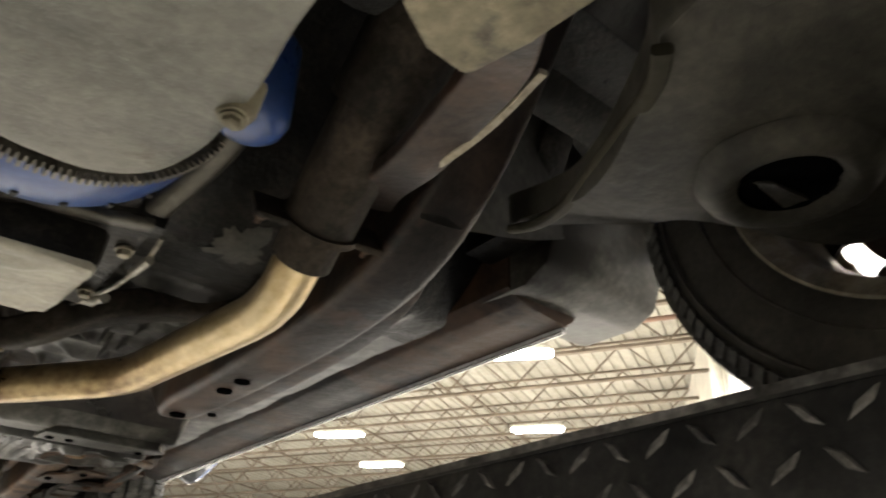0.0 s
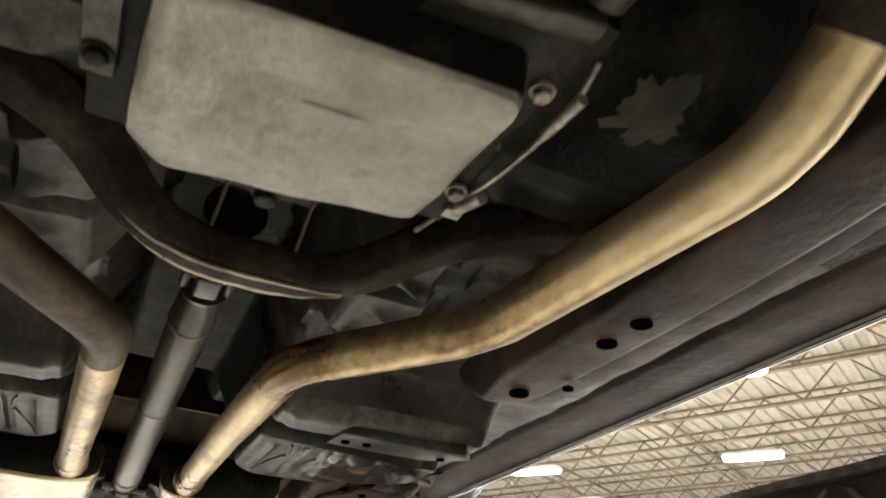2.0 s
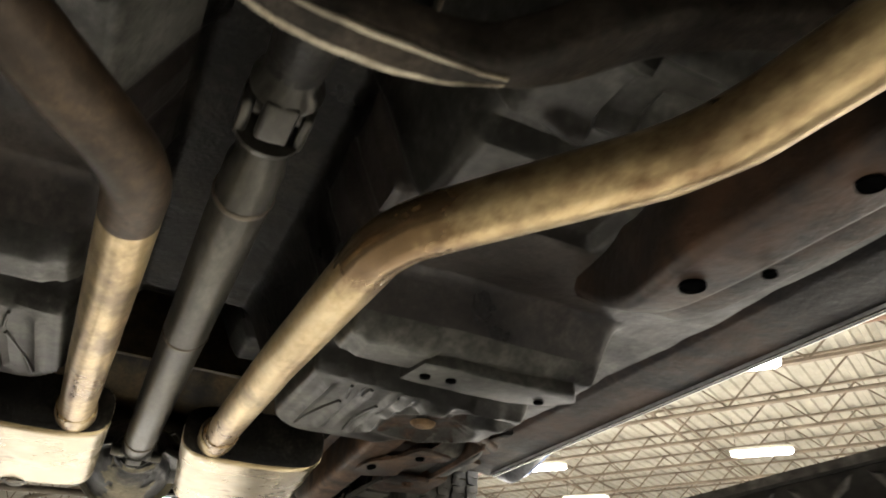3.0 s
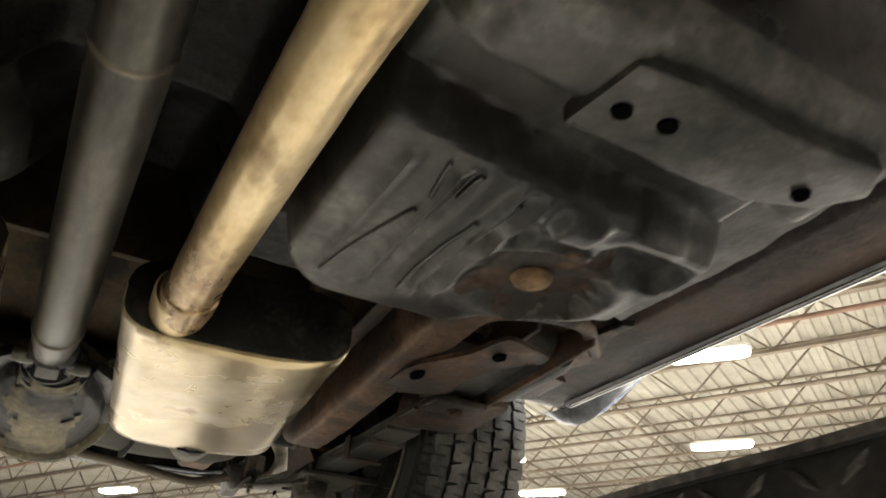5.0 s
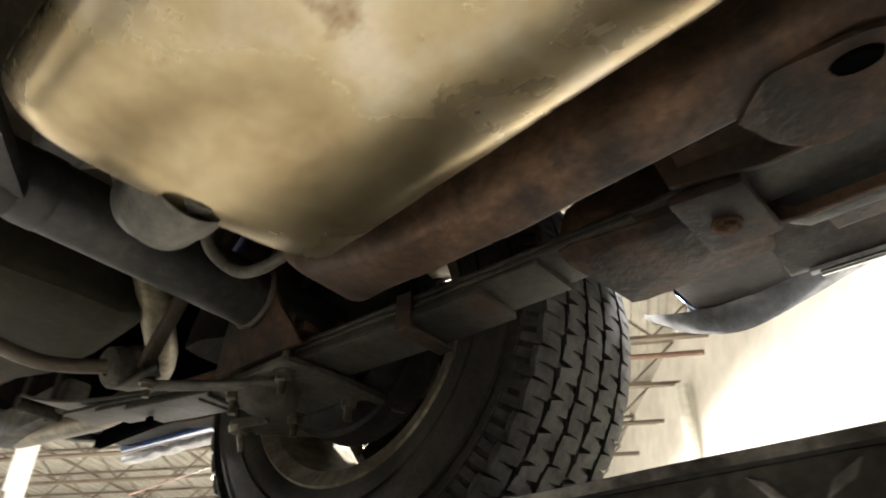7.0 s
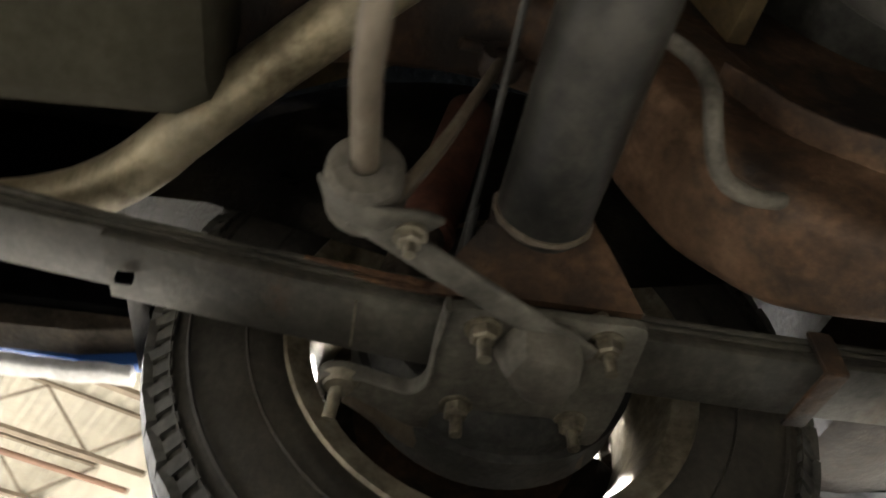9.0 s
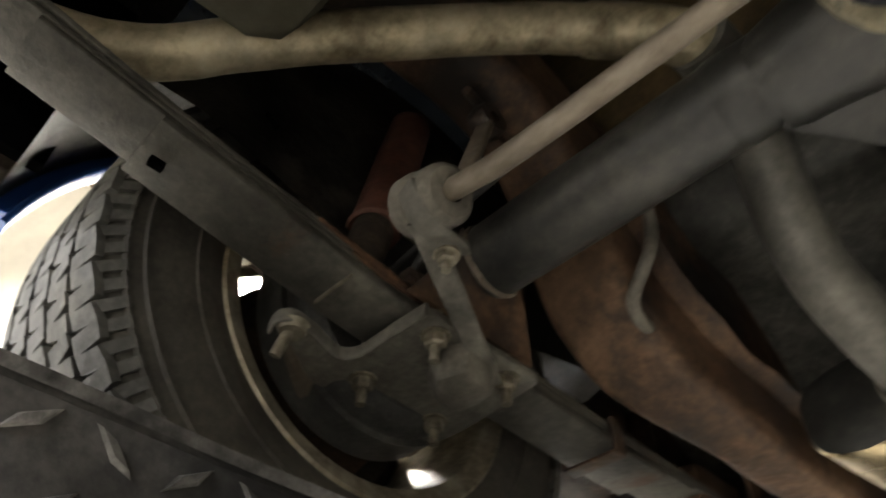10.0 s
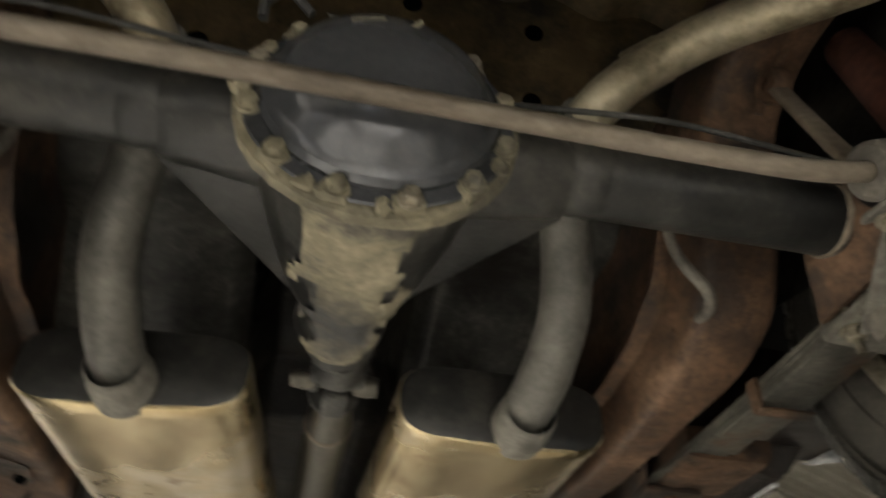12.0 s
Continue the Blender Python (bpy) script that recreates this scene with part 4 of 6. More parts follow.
def muffler(sign):
    """Oval-section muffler, set a little askew."""
    m = Matrix.Translation((0.201, -0.527, 1.819)) @ Matrix.Rotation(radians(-6.2), 4, "Z") if sign > 0 else Matrix.Translation((-0.212, -0.527, 1.819)) @ Matrix.Rotation(radians(0.8), 4, "Z")
    length = 0.452
    bm = bmesh.new()
    rings = []
    prof = [(-0.5, 0.955), (-0.497, 0.985), (-0.490, 1.0)] + [(-0.45 + 0.9 * k / 8, 1.0) for k in range(9)] + [(0.490, 1.0), (0.497, 0.985), (0.5, 0.955)]
    sec = [(0.132 * math.copysign(abs(math.cos(a)) ** 0.44, math.cos(a)), 0.050 * math.copysign(abs(math.sin(a)) ** 0.64, math.sin(a))) for a in (2 * math.pi * k / 72 for k in range(72))]
    for f, s in prof:
        shrink = (1 - s)
        rings.append([bm.verts.new((x - math.copysign(min(abs(x), shrink * 0.116), x), f * length, z - math.copysign(min(abs(z), shrink * 0.116), z) - 0.004 * bump2(x, 0, 0.09) * (z < 0))) for x, z in sec])
    n = len(sec)
    for a, b in zip(rings, rings[1:]):
        for k in range(n):
            bm.faces.new((a[k], a[(k + 1) % n], b[(k + 1) % n], b[k]))
    dented(bm, 0.0016, 0.06)
    shell = part("muffler", bm, MUFFLER, car, "tan aluminised oval muffler with brown stains")
    shell.matrix_basis = m
    for nm, f in (("front_cap", -0.497), ("rear_cap", 0.497)):
        b2 = bmesh.new()
        loop = [b2.verts.new((x * 0.988, f * length * 1.003, z * 0.968)) for x, z in sec]
        dish = [b2.verts.new((x * 0.93, f * length * 1.022, z * 0.83)) for x, z in sec]
        for k in range(n):
            b2.faces.new((loop[k], loop[(k + 1) % n], dish[(k + 1) % n], dish[k]))
        b2.faces.new(dish)
        # front cap is black so its colour carries the forward face's shade
        part(nm, b2, BLACK if f < 0 else AXLE, shell, "dark end cap")
    part("inlet_neck", lathe([(0.0285, -0.050), (0.0312, -0.047), (0.0322, -0.02), (0.033, 0.004), (0.033, 0.012)], "y", (-0.0715 if sign > 0 else 0.073, -0.5 * length, -0.014), 28), TAN_PIPE, shell)
    part("outlet_neck", lathe([(0.0365, -0.010), (0.0365, 0.024), (0.0345, 0.028), (0.0335, 0.046), (0.0325, 0.050), (0.0305, 0.052)], "y", (0.002 if sign > 0 else -0.017, 0.5 * length, -0.025), 32), DUST, shell)
    return shell


def tail_pipe(sign):
    line = [(0.226, -0.325, 1.793), (0.236, -0.225, 1.806), (0.256, -0.165, 1.885), (0.238, -0.105, 1.970), (0.218, -0.045, 2.006), (0.224, 0.018, 2.008), (0.252, 0.040, 2.036), (0.295, 0.052, 2.076), (0.350, 0.104, 2.086), (0.410, 0.176, 2.060), (0.50, 0.280, 2.030), (0.60, 0.386, 1.981), (0.645, 0.62, 1.970), (0.65, 1.05, 2.02)]
    pts = [(sign * x, y, z) for x, y, z in line]
    pipe = part("tail_pipe", dented(tube(pts[:6], 0.0300, 24, 0.05, steps=8), 0.001, 0.03), GREY_PIPE, car, "dull grey pipe rising from the muffler over the axle")
    part("tail_pipe_end", dented(tube(pts[4:], 0.0255, 24, 0.09, steps=8), 0.001, 0.03), PALE_PIPE, pipe, "pale tan tail pipe run to the rear")
    a, b = Vector(pts[7]), Vector(pts[8])
    d = (b - a).normalized()
    part("pipe_sleeve", sweep([a - d * 0.030, a - d * 0.026, a + d * 0.010, a + d * 0.016], lambda t: circle(0.0278 if 0.2 < t < 0.8 else 0.0258, 24)), PALE_PIPE, pipe)
    return pipe


for sgn in (1, -1):
    exhaust(sgn)
    muffler(sgn)
    tail_pipe(sgn)


# ---- drive line ----
def joint_yoke(name, at, mat, parent, r=0.026):
    """Two crossed forks on a spider, each a neck with a pair of rounded ears."""
    x, y, z = at
    part(name, dented(join(rod((x - 0.034, y, z), (x + 0.034, y, z), 0.0125, 16), rod((x, y, z - 0.034), (x, y, z + 0.034), 0.0125, 16)), 0.0012, 0.015), mat, parent, "greasy universal joint")
    for s in (1, -1):
        part("fork_neck", dented(lathe([(0, s * 0.066), (r, s * 0.066), (r, s * 0.050), (0.034, s * 0.038), (0.034, s * 0.032), (0, s * 0.032)], "y", (x, y, z), 20), 0.0012, 0.015), mat, parent)
    for s in (-1, 1):
        part("fork_ear", dented(box((x + s * 0.028, y + 0.014, z), (0.013, 0.054, 0.032), 0.006, seg=3), 0.0012, 0.015), mat, parent)
        part("fork_ear", dented(box((x, y - 0.014, z + s * 0.028), (0.032, 0.054, 0.013), 0.006, seg=3), 0.0012, 0.015), mat, parent)


shaft_a, shaft_b = Vector((-0.016, -1.565, 1.880)), Vector((-0.010, -0.395, 1.853))
shaft = part("driveshaft", dented(sweep([shaft_a, shaft_a.lerp(shaft_b, 0.02), shaft_a.lerp(shaft_b, 0.04), *(shaft_a.lerp(shaft_b, 0.05 + 0.09 * k) for k in range(1, 10)), shaft_a.lerp(shaft_b, 0.96), shaft_a.lerp(shaft_b, 0.98), shaft_b], lambda t: circle(0.033 if 0.18 < t < 0.84 else (0.031 if 0.1 < t < 0.92 else 0.026), 28)), 0.0006, 0.05), SHAFT, car, "bare steel driveshaft tube with dull bands")
for f in (0.085, 0.42, 0.925):
    part("weld_ring", dented(sweep([shaft_a.lerp(shaft_b, f), shaft_a.lerp(shaft_b, f + 0.002), shaft_a.lerp(shaft_b, f + 0.006), shaft_a.lerp(shaft_b, f + 0.008)], lambda t: circle(0.0343 if 0.2 < t < 0.8 else 0.0325, 28)), 0.001, 0.01), BAR, shaft)
joint_yoke("front_yoke", (-0.017, -1.612, 1.882), SHAFT, shaft)
part("slip_yoke", lathe([(0, -0.16), (0.036, -0.16), (0.036, -0.13), (0.030, -0.12), (0.027, -0.06), (0, -0.06)], "y", (-0.017, -1.612, 1.883), 24), BLACK, shaft, "oily sliding yoke")
joint_yoke("rear_yoke", (-0.009, -0.352, 1.858), IRON, shaft)
for x, y, z, r in ((-0.046, -0.350, 1.852, 0.014), (0.034, -0.345, 1.850, 0.012)):
    part("joint_cap", dented(lathe([(0, -0.015), (r * 0.9, -0.015), (r * 1.05, 0.0), (r * 0.9, 0.014), (0, 0.014)], "x", (x, y, z), 16), 0.002, 0.02), SHAFT, shaft, "bearing cap of the joint")
part("pinion_flange", lathe([(0, -0.014), (0.036, -0.014), (0.041, 0.0), (0.036, 0.014), (0, 0.014)], "y", (-0.004, -0.288, 1.874), 24), IRON, shaft)

# ---- engine and gearbox ----
engine = part("engine_block", join(box((0.02, -2.86, 2.08), (0.40, 0.62, 0.34), 0.03), box((0.02, -2.80, 2.28), (0.62, 0.60, 0.22), 0.06)), BLACK, car, "black greasy engine block")


def oil_pan():
    """Deep sump: a rounded, slightly battered tray."""
    bm = bmesh.new()
    rows = []
    outline = [(-0.060, -3.10), (-0.060, -2.60), (-0.062, -2.42), (-0.048, -2.372), (0.022, -2.348), (0.088, -2.360), (0.122, -2.42), (0.128, -2.54), (0.112, -2.64), (0.11, -3.10)]
    loop = rounded_path([Vector((x, y, 0)) for x, y in outline + outline[:1]], 0.035, 4)[:-1]
    c = Vector((0.03, -2.70, 0))
    for f, z in ((0.80, 1.784), (0.95, 1.7845), (0.98, 1.787), (0.995, 1.795), (1.0, 1.81), (1.02, 1.90), (1.03, 2.0)):
        rows.append([bm.verts.new(((p - c) * f + c) + Vector((0, 0, z))) for p in loop])
    bm.faces.new(rows[0])
    for a, b in zip(rows, rows[1:]):
        for k in range(len(a)):
            bm.faces.new((a[k], a[(k + 1) % len(a)], b[(k + 1) % len(a)], b[k]))
    for v in bm.verts:
        v.co.z += 0.05 * (v.co.x - 0.02) * (v.co.z < 1.9)
    bmesh.ops.subdivide_edges(bm, edges=[e for e in bm.edges if e.calc_length() > 0.05], cuts=2, use_grid_fill=True)
    return dented(bm, 0.002, 0.05)


sump = part("oil_pan", oil_pan(), SUMP, engine, "pale grey battered engine oil pan")
part("drain_boss", dented(join(lathe([(0, -0.012), (0.012, -0.012), (0.017, -0.004), (0.020, 0.02), (0, 0.02)], "z", (0.121, -2.515, 1.797), 16), hexagon((0.121, -2.515, 1.784), "-z", 0.007, 0.006)), 0.004, 0.02), MUD, engine, "dirty drain plug boss")
part("oil_filter", lathe([(0, -0.004), (0.020, -0.004), (0.031, 0.003), (0.036, 0.014), (0.036, 0.10), (0.03, 0.11)], "z", (0.166, -2.427, 1.850), 32), BLUE, engine, "blue round oil filter")

gearbox = part("gearbox_case", join(lathe([(0.135, -2.22), (0.13, -2.16), (0.12, -2.05), (0.10, -1.95), (0.075, -1.86), (0.055, -1.80), (0.05, -1.775), (0, -1.775)], "y", (-0.01, 0, 1.955), 32), box((-0.01, -2.10, 1.87), (0.30, 0.30, 0.06), 0.02)), BLACK, car, "black greasy automatic gearbox")


def bell():
    """Open-bottomed bell housing with a machined blue rim."""
    ring = lathe([(0.172, -0.055), (0.184, -0.05), (0.19, -0.02), (0.186, 0.02), (0.176, 0.045), (0.160, 0.062), (0.135, 0.07), (0.12, 0.07), (0.15, 0.04), (0.163, 0.0), (0.166, -0.05)], "y", (0.012, -2.282, 1.958), 72, closed=True)
    for v in ring.verts:
        v.co.x, v.co.z = 0.018 + (v.co.x - 0.012) * 0.885, 1.960 + (v.co.z - 1.958) * 0.885
    return ring


housing = part("flexplate_cover", bell(), BLUE, gearbox, "blue enamelled round converter housing")


def gear_ring():
    bm = lathe([(0.126, -0.004), (0.1665, -0.004), (0.1665, 0.006), (0.126, 0.006)], "y", (0.020, -2.331, 1.961), 72, closed=True)
    teeth = bmesh.new()
    for k in range(150):
        a = 2 * math.pi * k / 150
        m = Matrix.Translation((0.020, -2.330, 1.961)) @ Matrix.Rotation(a, 4, "Y") @ Matrix.Translation((0.170, 0, 0))
        b = [teeth.verts.new(m @ Vector(p)) for p in ((-0.004, -0.006, -0.0026), (-0.004, -0.006, 0.0026), (0.0035, -0.006, 0.0014), (0.0035, -0.006, -0.0014), (-0.004, 0.006, -0.0026), (-0.004, 0.006, 0.0026), (0.0035, 0.006, 0.0014), (0.0035, 0.006, -0.0014))]
        for q in ((0, 1, 2, 3), (7, 6, 5, 4), (0, 4, 5, 1), (1, 5, 6, 2), (2, 6, 7, 3), (3, 7, 4, 0)):
            teeth.faces.new([b[i] for i in q])
    return join(bm, teeth)


part("ring_gear", gear_ring(), STEEL, gearbox, "steel starter ring gear with fine teeth", smooth=False)
part("flexplate", lathe([(0, -0.012), (0.05, -0.012), (0.09, -0.004), (0.135, -0.002), (0.135, 0.004), (0, 0.004)], "y", (0.020, -2.329, 1.961), 48), BLACK, gearbox)
for k in range(9):
    a = radians(-150 + 15 * k)
    part("rim_bolt", lathe([(0, -0.003), (0.0032, -0.003), (0.0038, 0.003), (0, 0.003)], "y", (0.018 + 0.165 * math.cos(a), -2.264, 1.960 + 0.165 * math.sin(a)), 8), IRON, gearbox)
for sx in (1, -1):
    leg = [(0.012 + sx * 0.175, -2.42, 1.93), (0.012 + sx * 0.172, -2.31, 1.895), (0.0 + sx * 0.150, -2.205, 1.848)]
    part("housing_leg", sweep(rounded_path(leg, 0.04), rectangle(0.030, 0.026, 0.010)), SHAFT, gearbox, "dull alloy leg of the bell housing")


part("bell_flange", dented(sweep(rounded_path([(-0.137, -2.190, 1.836), (-0.10, -2.203, 1.830), (-0.05, -2.200, 1.828), (0.036, -2.203, 1.828), (0.114, -2.214, 1.830), (0.156, -2.214, 1.836)], 0.03), rectangle(0.022, 0.014, 0.005)), 0.002, 0.02), SHAFT, gearbox, "dull lower rim of the bell housing")


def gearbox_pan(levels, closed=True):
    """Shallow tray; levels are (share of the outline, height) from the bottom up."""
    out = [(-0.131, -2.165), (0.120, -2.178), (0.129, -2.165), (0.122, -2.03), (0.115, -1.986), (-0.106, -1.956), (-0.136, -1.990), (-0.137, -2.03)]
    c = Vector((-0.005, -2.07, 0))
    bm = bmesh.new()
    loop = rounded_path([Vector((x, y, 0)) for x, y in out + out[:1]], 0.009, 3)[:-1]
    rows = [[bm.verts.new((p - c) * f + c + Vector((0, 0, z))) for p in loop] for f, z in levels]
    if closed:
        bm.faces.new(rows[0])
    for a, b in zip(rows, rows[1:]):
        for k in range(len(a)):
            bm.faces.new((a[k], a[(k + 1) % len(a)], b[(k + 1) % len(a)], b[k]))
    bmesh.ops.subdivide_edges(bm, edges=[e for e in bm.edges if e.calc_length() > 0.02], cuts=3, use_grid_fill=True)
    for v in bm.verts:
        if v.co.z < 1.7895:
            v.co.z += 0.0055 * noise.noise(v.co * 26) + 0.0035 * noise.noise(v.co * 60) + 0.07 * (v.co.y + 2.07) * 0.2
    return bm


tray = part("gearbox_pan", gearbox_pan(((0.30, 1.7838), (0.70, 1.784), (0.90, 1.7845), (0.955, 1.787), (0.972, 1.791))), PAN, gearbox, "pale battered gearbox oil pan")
# wall blackened for its shade, only the bottom keeps the pale colour
part("pan_wall", gearbox_pan(((0.971, 1.7905), (0.982, 1.797), (0.99, 1.808), (1.0, 1.834)), False), BLACK, gearbox, "oily black side of the pan, shade painted in")
part("pan_flange", join(box((-0.005, -2.070, 1.838), (0.335, 0.262, 0.012), 0.008), box((0.0, -2.208, 1.845), (0.345, 0.035, 0.03), 0.01)), BLACK, gearbox, "black pan flange")
part("pan_rail", box((-0.163, -2.095, 1.826), (0.026, 0.175, 0.008), 0.006), DUST, gearbox, "pale flange with bolts")
for y in (-2.17, -2.105, -2.035):
    part("pan_bolt", hexagon((-0.163, y, 1.821), "-z", 0.009, 0.008), BLACK, gearbox)
for y in (-2.15, -2.0):
    part("pan_bolt", hexagon((0.150, y, 1.829), "-z", 0.008, 0.008), BOLT, gearbox)
part("tail_housing_bolt", hexagon((0.0, -1.86, 1.86), "-z", 0.012, 0.012), IRON, gearbox)
part("shift_cable", tube([(0.178, -2.185, 1.84), (0.176, -2.15, 1.818), (0.170, -2.05, 1.822), (0.160, -1.96, 1.835), (0.155, -1.80, 1.87)], 0.003, 8, 0.03), CABLE, gearbox, "thin bare shift cable")
part("cable_end", rod((0.176, -2.165, 1.819), (0.173, -2.115, 1.820), 0.0055, 10), CABLE, gearbox)
part("cable_end", rod((0.172, -2.01, 1.823), (0.165, -1.975, 1.829), 0.007, 10), CABLE, gearbox)
part("cable_clevis", box((0.163, -1.965, 1.832), (0.020, 0.016, 0.012), 0.003), CABLE, gearbox)


def crossmember():
    """Gearbox support that dips in a shallow U below the case."""
    line = [(-0.47, -1.93, 1.90), (-0.30, -1.905, 1.905), (-0.175, -1.87, 1.87), (-0.115, -1.845, 1.812), (-0.06, -1.832, 1.797), (0.0, -1.828, 1.796), (0.075, -1.830, 1.797), (0.125, -1.845, 1.812), (0.19, -1.87, 1.858), (0.30, -1.905, 1.892), (0.44, -1.93, 1.895)]
    path = rounded_path(line, 0.05, 5)
    bm = sweep(path, lambda t: rectangle(2 * (0.013 + 0.012 * step(0.10, 0.30, abs(t - 0.5))), 0.044, 0.009, 3))
    return bm


support = part("gearbox_crossmember", crossmember(), SOOT, car, "brown-black curved gearbox crossmember")
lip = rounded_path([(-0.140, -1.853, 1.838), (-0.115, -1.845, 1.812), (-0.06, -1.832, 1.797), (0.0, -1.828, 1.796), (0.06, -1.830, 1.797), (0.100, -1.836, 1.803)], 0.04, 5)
# the two ridges are pale to paint light along the flange's edges
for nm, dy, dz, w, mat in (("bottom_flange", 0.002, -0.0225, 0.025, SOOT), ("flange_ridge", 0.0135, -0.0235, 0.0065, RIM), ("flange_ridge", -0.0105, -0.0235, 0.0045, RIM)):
    part(nm, dented(sweep([Vector((p.x, p.y + dy * max(0.25, 1 - (abs(p.x + 0.02) / 0.125) ** 3), p.z + dz)) for p in lip], lambda t, w=w: rectangle(w * max(0.25, 1 - abs(2 * t - 1) ** 3), 0.004, 0.0012)), 0.0008, 0.02), mat, support, "lower flange, pale ridges painted as its lit edges")
for x in (-0.048, 0.040):
    part("stud", rod((x, -1.822, 1.776), (x + 0.010, -1.868, 1.872), 0.0022, 8), BAR, support)
part("mount_block", box((0.0, -1.872, 1.882), (0.115, 0.06, 0.03), 0.006), BLACK, support)
part("mount_bolt", hexagon((0.0, -1.866, 1.866), "-z", 0.010, 0.010, 0.006), IRON, support)

# ---- rear axle ----
TUBE_Z = 1.929
axle = part("rear_axle", join(rod((0.10, 0, TUBE_Z), (0.62, 0, TUBE_Z), 0.0395, 28), rod((-0.10, 0, TUBE_Z), (-0.62, 0, TUBE_Z), 0.0395, 28), *(lathe([(0.039, -0.020), (0.0408, -0.012), (0.0408, 0.010), (0.039, 0.016)], "x", (s * 0.215, 0, TUBE_Z), 28) for s in (1, -1))), AXLE, car, "grey-black rear axle tube")


def carrier():
    """Cast differential case: a wide drum narrowing forward to the pinion nose."""
    rings = []
    bm = bmesh.new()
    for y, rx, rz, zc in ((0.052, 0.122, 0.116, 1.912), (0.032, 0.114, 0.108, 1.912), (-0.02, 0.107, 0.099, 1.911), (-0.075, 0.098, 0.089, 1.907), (-0.12, 0.087, 0.077, 1.902), (-0.165, 0.072, 0.063, 1.894), (-0.195, 0.058, 0.053, 1.889), (-0.205, 0.052, 0.049, 1.887), (-0.222, 0.053, 0.050, 1.885), (-0.252, 0.051, 0.048, 1.881), (-0.262, 0.042, 0.041, 1.879), (-0.272, 0.039, 0.038, 1.877)):
        rings.append([bm.verts.new((rx * math.cos(2 * math.pi * k / 40), y, zc + rz * math.sin(2 * math.pi * k / 40))) for k in range(40)])
    for a, b in zip(rings, rings[1:]):
        for k in range(40):
            bm.faces.new((a[k], a[(k + 1) % 40], b[(k + 1) % 40], b[k]))
    bm.faces.new(rings[-1])
    bmesh.ops.subdivide_edges(bm, edges=bm.edges[:], cuts=2, use_grid_fill=True)
    return dented(dented(bm, 0.004, 0.05), 0.002, 0.015)


for sgn in (1, -1):
    part("case_arm", dented(lathe([(0.056, 0.085), (0.052, 0.12), (0.047, 0.155), (0.0435, 0.18), (0.040, 0.192)], "x" if sgn > 0 else "-x", (0, 0, TUBE_Z - 0.006), 32), 0.003, 0.04), AXLE, axle, "grey cast arm of the case")
case = part("differential_case", carrier(), AXLE, axle, "grey cast differential case")


def mud_coat(spread, out):
    """Dried mud over the lower face of the case, with ragged edges."""
    bm = carrier()
    gone = []
    for v in bm.verts:
        a = math.degrees(math.atan2(v.co.z - 1.90, v.co.x)) + 90
        edge = spread + 26 * noise.noise(v.co * 30) + 14 * noise.noise(v.co * 80)
        if abs(a) > edge or v.co.z > 1.90:
            gone.append(v)
        else:
            v.co += Vector((v.co.x, 0, v.co.z - 1.90)).normalized() * out + noise.noise_vector(v.co * 60) * 0.0012
    bmesh.ops.delete(bm, geom=gone, context="VERTS")
    return bm


part("mud_coat", mud_coat(36, 0.0035), MUD, case, "pale crust of dried mud")
for x, w in ((0.044, 0.012), (-0.044, 0.012)):
    part("case_rib", dented(prism([(-0.05, 1.838), (-0.14, 1.848), (-0.21, 1.856), (-0.235, 1.868), (-0.235, 1.90), (-0.05, 1.88)], "x", x - w / 2, x + w / 2, 0.004), 0.002, 0.02), MUD, axle)
for s in (1, -1):
    part("case_web", prism([(s * 0.20, -0.005), (s * 0.20, -0.03), (s * 0.06, -0.225), (s * 0.05, -0.10), (s * 0.05, 0.03)], "z", 1.893, 1.915, 0.008), AXLE, axle, "grey cast web beside the case")
COVER_AT = (0, 0.052, 1.912)


def squashed(bm):
    """The case's opening is a little wider than it is high."""
    for v in bm.verts:
        v.co.z = COVER_AT[2] + (v.co.z - COVER_AT[2]) * 0.955
    return bm


part("case_flange", dented(squashed(lathe([(0.098, -0.016), (0.123, -0.016), (0.1305, -0.010), (0.1305, 0.002), (0.124, 0.0045), (0.098, 0.004)], "y", COVER_AT, 64)), 0.0025, 0.02), MUD, axle, "muddy flange of the differential case")
part("cover_flange", dented(squashed(lathe([(0.100, 0.0052), (0.121, 0.0052), (0.1235, 0.008), (0.122, 0.0105), (0.106, 0.0112), (0.100, 0.012)], "y", COVER_AT, 72)), 0.0015, 0.015), COVER, axle, "dark pressed rim of the cover")
part("cover", squashed(lathe([(0.108, 0.011), (0.1095, 0.017), (0.106, 0.024), (0.101, 0.026), (0.0965, 0.031), (0.090, 0.044), (0.078, 0.055), (0.056, 0.062), (0.028, 0.0655), (0, 0.066)], "y", COVER_AT, 64)), COVER, axle, "smooth blue-grey domed differential cover")
rnd = random.Random(5)
